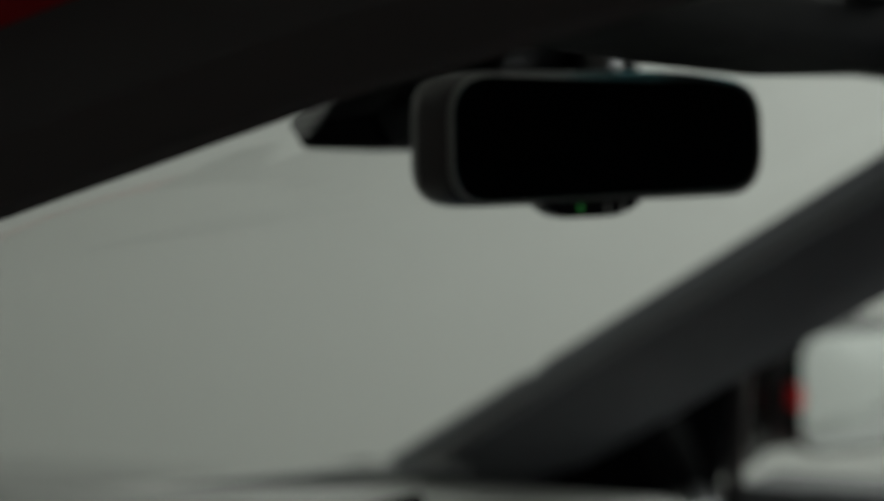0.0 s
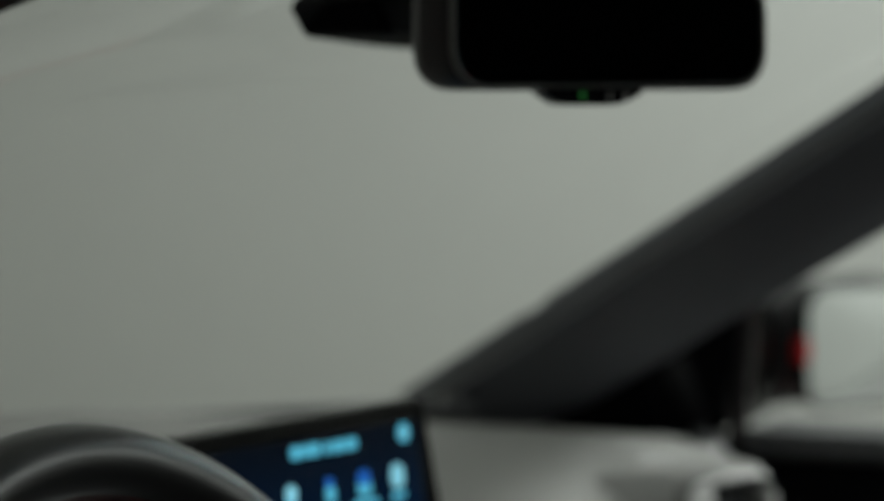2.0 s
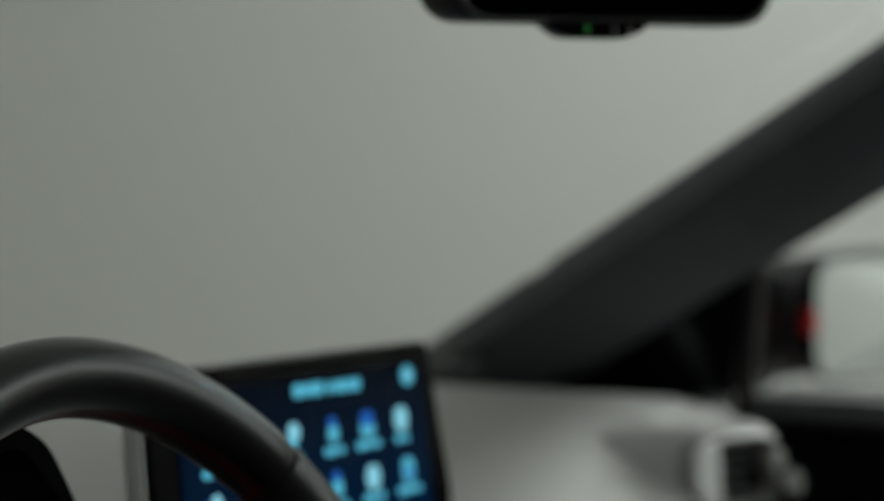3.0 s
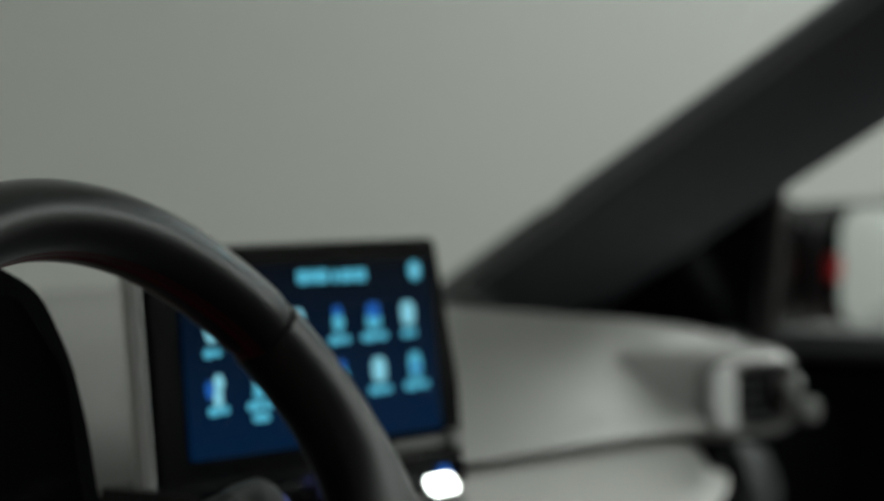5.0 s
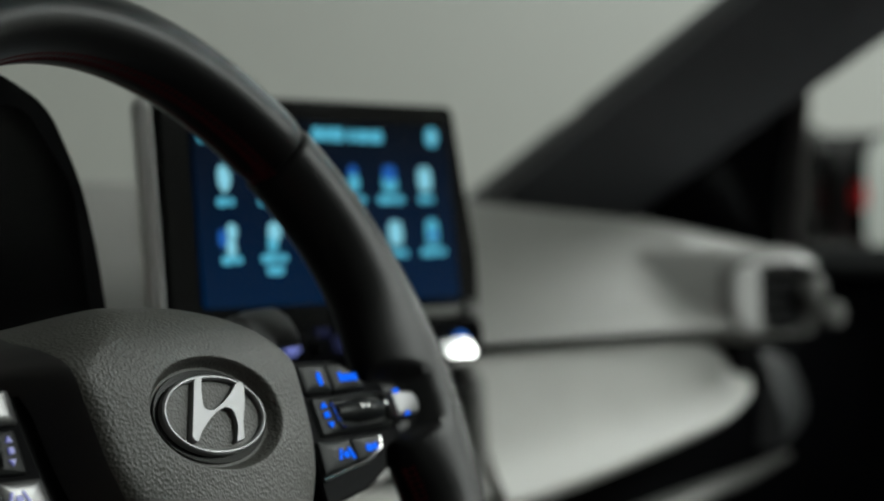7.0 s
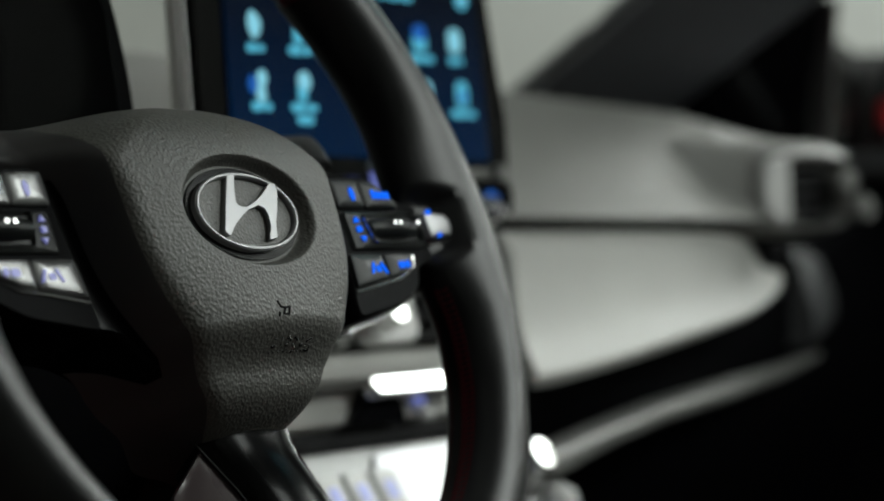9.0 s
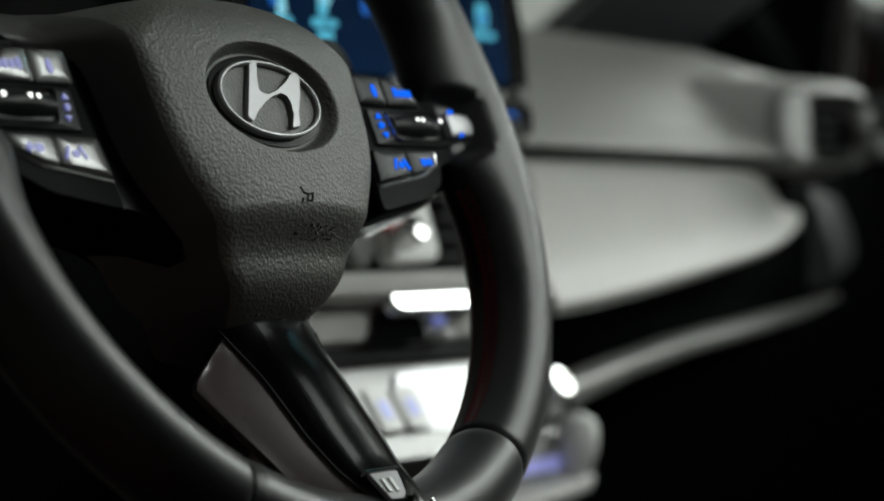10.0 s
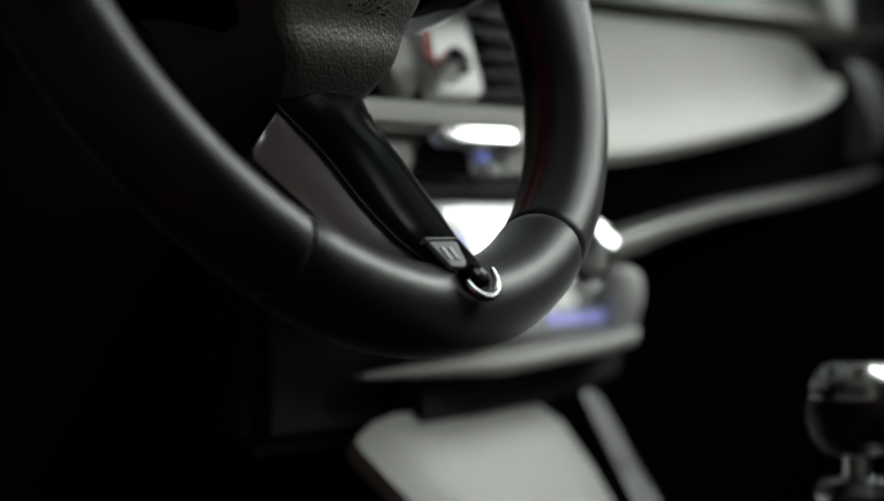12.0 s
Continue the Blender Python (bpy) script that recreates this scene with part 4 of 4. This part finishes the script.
def stroke(name, a, b, w, mat, lift=0.0003):
    """A short raised stroke on the cover from a to b."""
    a, b = Vector(a), Vector(b)
    c, d = (a + b) / 2, b - a
    h = d.length / 2 + w
    z = pad_n(c.x, c.y)
    slope = math.degrees(math.atan2(pad_n(c.x, c.y + 0.001) - pad_n(c.x, c.y - 0.001), 0.002))
    m = pose(c.x, c.y, z, slope, 0, 0) @ pose(0, 0, 0, 0, 0, math.degrees(math.atan2(d.y, d.x)))
    part(name, plate(rounded(-h, -w, h, w, w * 0.8, 2), -0.0015, lift, 0.0001, m), mat, pad)


# horn mark
for a, b in (((-0.0021, -0.0377), (-0.0009, -0.0397)), ((-0.0009, -0.0397), (0.0015, -0.0402)), ((0.0015, -0.0402), (0.0045, -0.0398)), ((0.0045, -0.0398), (0.0030, -0.0427)), ((0.0030, -0.0427), (0.0000, -0.0424)), ((0.0000, -0.0424), (0.0015, -0.0402)), ((-0.0030, -0.0430), (-0.0024, -0.0420))):
    stroke("horn_mark", a, b, 0.00038, DARK)
# dotted airbag lettering, two dotted rows of strokes to each letter
glyphs = {"A": ((0, 0, 0.45, 1), (0.45, 1, 0.9, 0), (0.2, 0.4, 0.7, 0.4)), "I": ((0.45, 0, 0.45, 1),), "R": ((0.1, 0, 0.1, 1), (0.1, 1, 0.8, 0.78), (0.8, 0.78, 0.1, 0.5), (0.3, 0.5, 0.85, 0)), "B": ((0.1, 0, 0.1, 1), (0.1, 1, 0.75, 0.78), (0.75, 0.78, 0.1, 0.52), (0.1, 0.52, 0.85, 0.25), (0.85, 0.25, 0.1, 0)), "G": ((0.85, 0.85, 0.1, 0.7), (0.1, 0.7, 0.1, 0.1), (0.1, 0.1, 0.85, 0.1), (0.85, 0.1, 0.85, 0.45))}
for i, letter in enumerate("AIRBAG"):
    for x0, y0, x1, y1 in glyphs[letter]:
        f = lambda x, y: (-0.0045 + 0.0044 * i + 0.0035 * x, -0.0543 + 0.0046 * y)
        for k in (0.1, 0.5, 0.9):
            q = f(x0 + (x1 - x0) * k, y0 + (y1 - y0) * k)
            stroke("airbag_lettering", q, (q[0] + 0.0001, q[1]), 0.00038, GLOSS, 0.0003)

# hub behind the pad with the side spokes
hub = corners([(-0.156, 0.012), (-0.125, 0.018), (-0.09, 0.020), (-0.04, 0.022), (0.04, 0.022), (0.09, 0.020), (0.125, 0.018), (0.156, 0.012), (0.158, -0.020), (0.12, -0.034), (0.07, -0.040), (0.03, -0.070), (-0.03, -0.070), (-0.07, -0.040), (-0.12, -0.034), (-0.158, -0.020)], 0.012)
part("hub", plate(hub, -0.035, -0.004, 0.010), SPOKE, wheel, "matt black hub and side spokes")


def side_controls(s):
    """The buttons of one side spoke; s is 1 for the passenger's side, -1 for the door's."""
    pts = lambda poly: [(s * x, y) for x, y in (poly if s > 0 else poly[::-1])]
    group = part("button_pod", plate(pts(corners([(0.078, 0.021), (0.110, 0.020), (0.124, 0.010), (0.150, 0.006), (0.157, 0.0), (0.156, -0.009), (0.148, -0.013), (0.124, -0.020), (0.121, -0.028), (0.106, -0.0350), (0.070, -0.041)], 0.004)), -0.012, 0.0062, 0.002), DARK, wheel, "black switch pod")
    group.location = (0, 0, -0.003) if s > 0 else (-0.007, 0.0015, -0.008)
    # door-side buttons catch the light, so they get the brighter colour
    bright = BUTTON_LIT if s < 0 else SWITCH

    def domed(poly, z0, z1, mat, name, label=""):
        """A button whose top bulges about its long middle line."""
        poly = corners(poly, 0.0015)
        cy = (min(p[1] for p in poly) + max(p[1] for p in poly)) / 2
        cx = sum(p[0] for p in poly) / len(poly)
        ring = lambda k, z: [Vector((s * (cx + (x - cx) * k), cy + (y - cy) * k, z)) for x, y in poly]
        part(name, loft([ring(1, z0), ring(1, z1 - 0.0022), ring(0.96, z1 - 0.0010), ring(0.80, z1 - 0.0003), ring(0.45, z1), ring(0.05, z1)], closed=True, caps=True), mat, group, label)

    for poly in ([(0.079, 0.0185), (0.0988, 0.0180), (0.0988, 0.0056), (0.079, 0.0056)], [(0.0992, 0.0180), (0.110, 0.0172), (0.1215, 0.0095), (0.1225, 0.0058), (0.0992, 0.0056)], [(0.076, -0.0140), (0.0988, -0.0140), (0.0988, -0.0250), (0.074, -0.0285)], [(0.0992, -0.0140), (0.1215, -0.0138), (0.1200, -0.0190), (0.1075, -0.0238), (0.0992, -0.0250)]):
        domed(poly, 0.004, 0.0086, bright, "button", "switch button with its bright sheen put into the colour" if s < 0 else "")
    domed([(0.081, 0.0040), (0.128, 0.0045), (0.149, 0.0028), (0.1545, -0.003), (0.149, -0.0088), (0.128, -0.0118), (0.081, -0.0120)], 0.004, 0.0085, SWITCH, "bar")
    domed([(0.133, 0.0025), (0.149, 0.0018), (0.1535, -0.003), (0.149, -0.0078), (0.133, -0.0088)], 0.008, 0.0128, BADGE, "rocker", "satin silver rocker")
    part("roller_frame", frame_of(pts(corners([(0.092, 0.0025), (0.129, 0.0030), (0.131, -0.0020), (0.129, -0.0098), (0.095, -0.0102)], 0.002)), 0.001, 0.0075, 0.0098), SILVER, group, "thin silver roller frame")
    part("roller", tube([(s * 0.095, -0.0035, 0.0065), (s * 0.112, -0.0035, 0.0085), (s * 0.127, -0.0035, 0.0065)], [0.0042, 0.0050, 0.0042], 18), SWITCH, group)
    part("chrome_edge", tube([(s * x, y, 0.0062) for x, y in ((0.074, -0.0298), (0.0985, -0.0258), (0.1075, -0.0247), (0.1205, -0.0195), (0.1225, -0.0145))], 0.0009, 8), SILVER, group)

    def mark(poly, z):
        part("lit_mark", plate([(s * x, y) for x, y in (poly if s > 0 else poly[::-1])], z - 0.0015, z, 0.0001), BLUE if s > 0 else DIMLILAC, group)

    mark(oval(0.0016, 0.0030, 0.0905, 0.0115, 10), 0.0090)
    for i in range(4):
        mark(rounded(0.1045 + 0.0033 * i, 0.0095, 0.1071 + 0.0033 * i, 0.0128 if i else 0.0136, 0.0008, 2), 0.0090)
    mark([(0.0860, -0.0006), (0.0892, -0.0006), (0.0876, 0.0016)], 0.0090)
    mark(rounded(0.0866, -0.0048, 0.0892, -0.0024, 0.0006, 2), 0.0090)
    mark([(0.0872, -0.0068), (0.0888, -0.0090), (0.0904, -0.0068)], 0.0090)
    mark(oval(0.0014, 0.0011, 0.1360, 0.0022, 10), 0.0132)
    mark(oval(0.0012, 0.0009, 0.1390, -0.0078, 10), 0.0132)
    for x0, x1 in ((0.0858, 0.0880), (0.0958, 0.0934)):
        mark([(x0, -0.0228), (x0 + 0.0014, -0.0228), (x1 + 0.0014, -0.0182), (x1, -0.0182)] if x0 < x1 else [(x0, -0.0228), (x0 + 0.0014, -0.0228), (x1 + 0.0014, -0.0182), (x1, -0.0182)], 0.0090)
    mark(rounded(0.0896, -0.0222, 0.0930, -0.0196, 0.0008, 2), 0.0090)
    mark(rounded(0.1068, -0.0208, 0.1112, -0.0178, 0.0010, 2), 0.0090)
    mark(oval(0.0016, 0.0016, 0.1135, -0.0190, 10), 0.0090)
    for x in (0.107, 0.111, 0.124):
        part("roller_mark", plate(rounded(s * x - 0.0011, -0.0036, s * x + 0.0011, -0.0018, 0.0006, 2), 0.0125, 0.0137, 0.0002), SILVER, group)

side_controls(1)
side_controls(-1)

# lower spoke: dark ridge with satin flanks, badge at its foot
RIDGE = [(-0.175, 0.006, 0.0205), (-0.165, 0.0092, 0.0185), (-0.155, 0.0160, 0.0135), (-0.14, 0.0205, 0.005), (-0.125, 0.0238, -0.0008), (-0.10, 0.0250, -0.0094), (-0.085, 0.0275, -0.016), (-0.065, 0.036, -0.022)]
FLANK = [(-0.165, 0.024, 0.0), (-0.155, 0.028, -0.001), (-0.132, 0.036, -0.008), (-0.108, 0.043, -0.0186), (-0.088, 0.0475, -0.0275), (-0.065, 0.050, -0.035)]


def spoke_row(t):
    u = -0.065 - 0.101 * t
    pick = lambda knots, i: table(u, [(k[0], k[i]) for k in knots])
    return u, pick(RIDGE, 1), pick(RIDGE, 2), pick(FLANK, 1), pick(FLANK, 2)


rows = []
for i in range(25):
    u, c, n, w, m = spoke_row(i / 24)
    f = 0.007 * (1 - i / 24) ** 0.5
    rows.append([Vector((c * x * (1 if x > 0 else 0.82), u, n - 0.0015 + f * (1 - abs(x) ** 2.2) + 0.0015 * (1 - abs(x) ** 12))) for x in [-1 + 0.1 * q for q in range(21)]] + [Vector((c * 0.9, u, m - 0.008)), Vector((-c * 0.75, u, m - 0.008))])
part("lower_spoke", loft(rows, closed=True, caps=True), SPOKE, wheel, "gloss black lower spoke")
for s in (-1, 1):
    rows = []
    for i in range(25):
        u, c, n, w, m = spoke_row(0.155 + 0.845 * i / 24)
        g = min(1.0, (i + 0.4) / 5)
        c *= 1 if s > 0 else 0.82
        w, m = c + (w - c) * g, n + (m - n) * g
        rows.append([Vector((s * x, u, z)) for x, z in ((c - 0.0015, n - 0.0025), (c + (w - c) * 0.30, n - 0.0025 + (m - n) * 0.20), (c + (w - c) * 0.55, n - 0.0025 + (m - n) * 0.39), (c + (w - c) * 0.75, n - 0.0025 + (m - n) * 0.56), (c + (w - c) * 0.90, n - 0.0022 + (m - n) * 0.73), (c + (w - c) * 0.97, n - 0.0012 + (m - n) * 0.86), (w, m), (w - 0.003, m - 0.005), (c - 0.004, m - 0.005))])
    part("spoke_flank", loft(rows, closed=True, caps=True), FLANKS, wheel, "satin brown-grey flank of the lower spoke")
    part("spoke_edge", tube([Vector((s * (spoke_row(i / 24)[1] * (1 if s > 0 else 0.82) + 0.0002), spoke_row(i / 24)[0], spoke_row(i / 24)[2] - 0.0018)) for i in range(25)], 0.0009 if s > 0 else 0.0005, 8), CHROME if s > 0 else BLACK, wheel, "thin spoke edge")
foot = pose(-0.0024, -0.1515, 0.0120, -25, 0, 0)
badge = part("badge_shield", plate(corners([(-0.0100, 0.0060), (0.0082, 0.0060), (0.0022, -0.0046), (-0.0020, -0.0072), (-0.0096, -0.0068)], 0.001), 0.0012, 0.0030, 0.0006, foot), BADGE, wheel, "silver badge plate")
for x in (-0.0068, -0.0022):
    part("badge_bar", plate([(x - 0.0011, -0.0038), (x + 0.0009, -0.0038), (x + 0.0022, 0.0026), (x + 0.0002, 0.0026)], 0.0025, 0.0036, 0.0002, foot), PAINTED, badge)
part("badge_edge", box(-0.0115, 0.0062, 0.0005, 0.0095, 0.0076, 0.0036, 0.0004), CHROME, badge, at=foot)
dome = [[Vector((x, y, z)) for x, y in oval(0.0074 * k, 0.0056 * k, -0.0022, -0.1618, 32)] for k, z in ((1.0, 0.012), (1.0, 0.0190), (0.93, 0.0204), (0.78, 0.0214), (0.52, 0.0221), (0.25, 0.0224), (0.02, 0.0225))]
part("spoke_tip", loft(dome, closed=True, caps=True), SPOKE, wheel, "gloss black spoke tip")
part("tip_chrome", tube([(-0.0022 + 0.0096 * math.sin(a), -0.1610 - 0.0084 * math.cos(a), 0.0208) for a in [radians(-75 + 10 * i) for i in range(19)]], [0.0006 + 0.0013 * math.sin(math.pi * (i + 0.5) / 19) for i in range(19)], 12), SILVER, wheel, "chrome edge of the spoke tip")
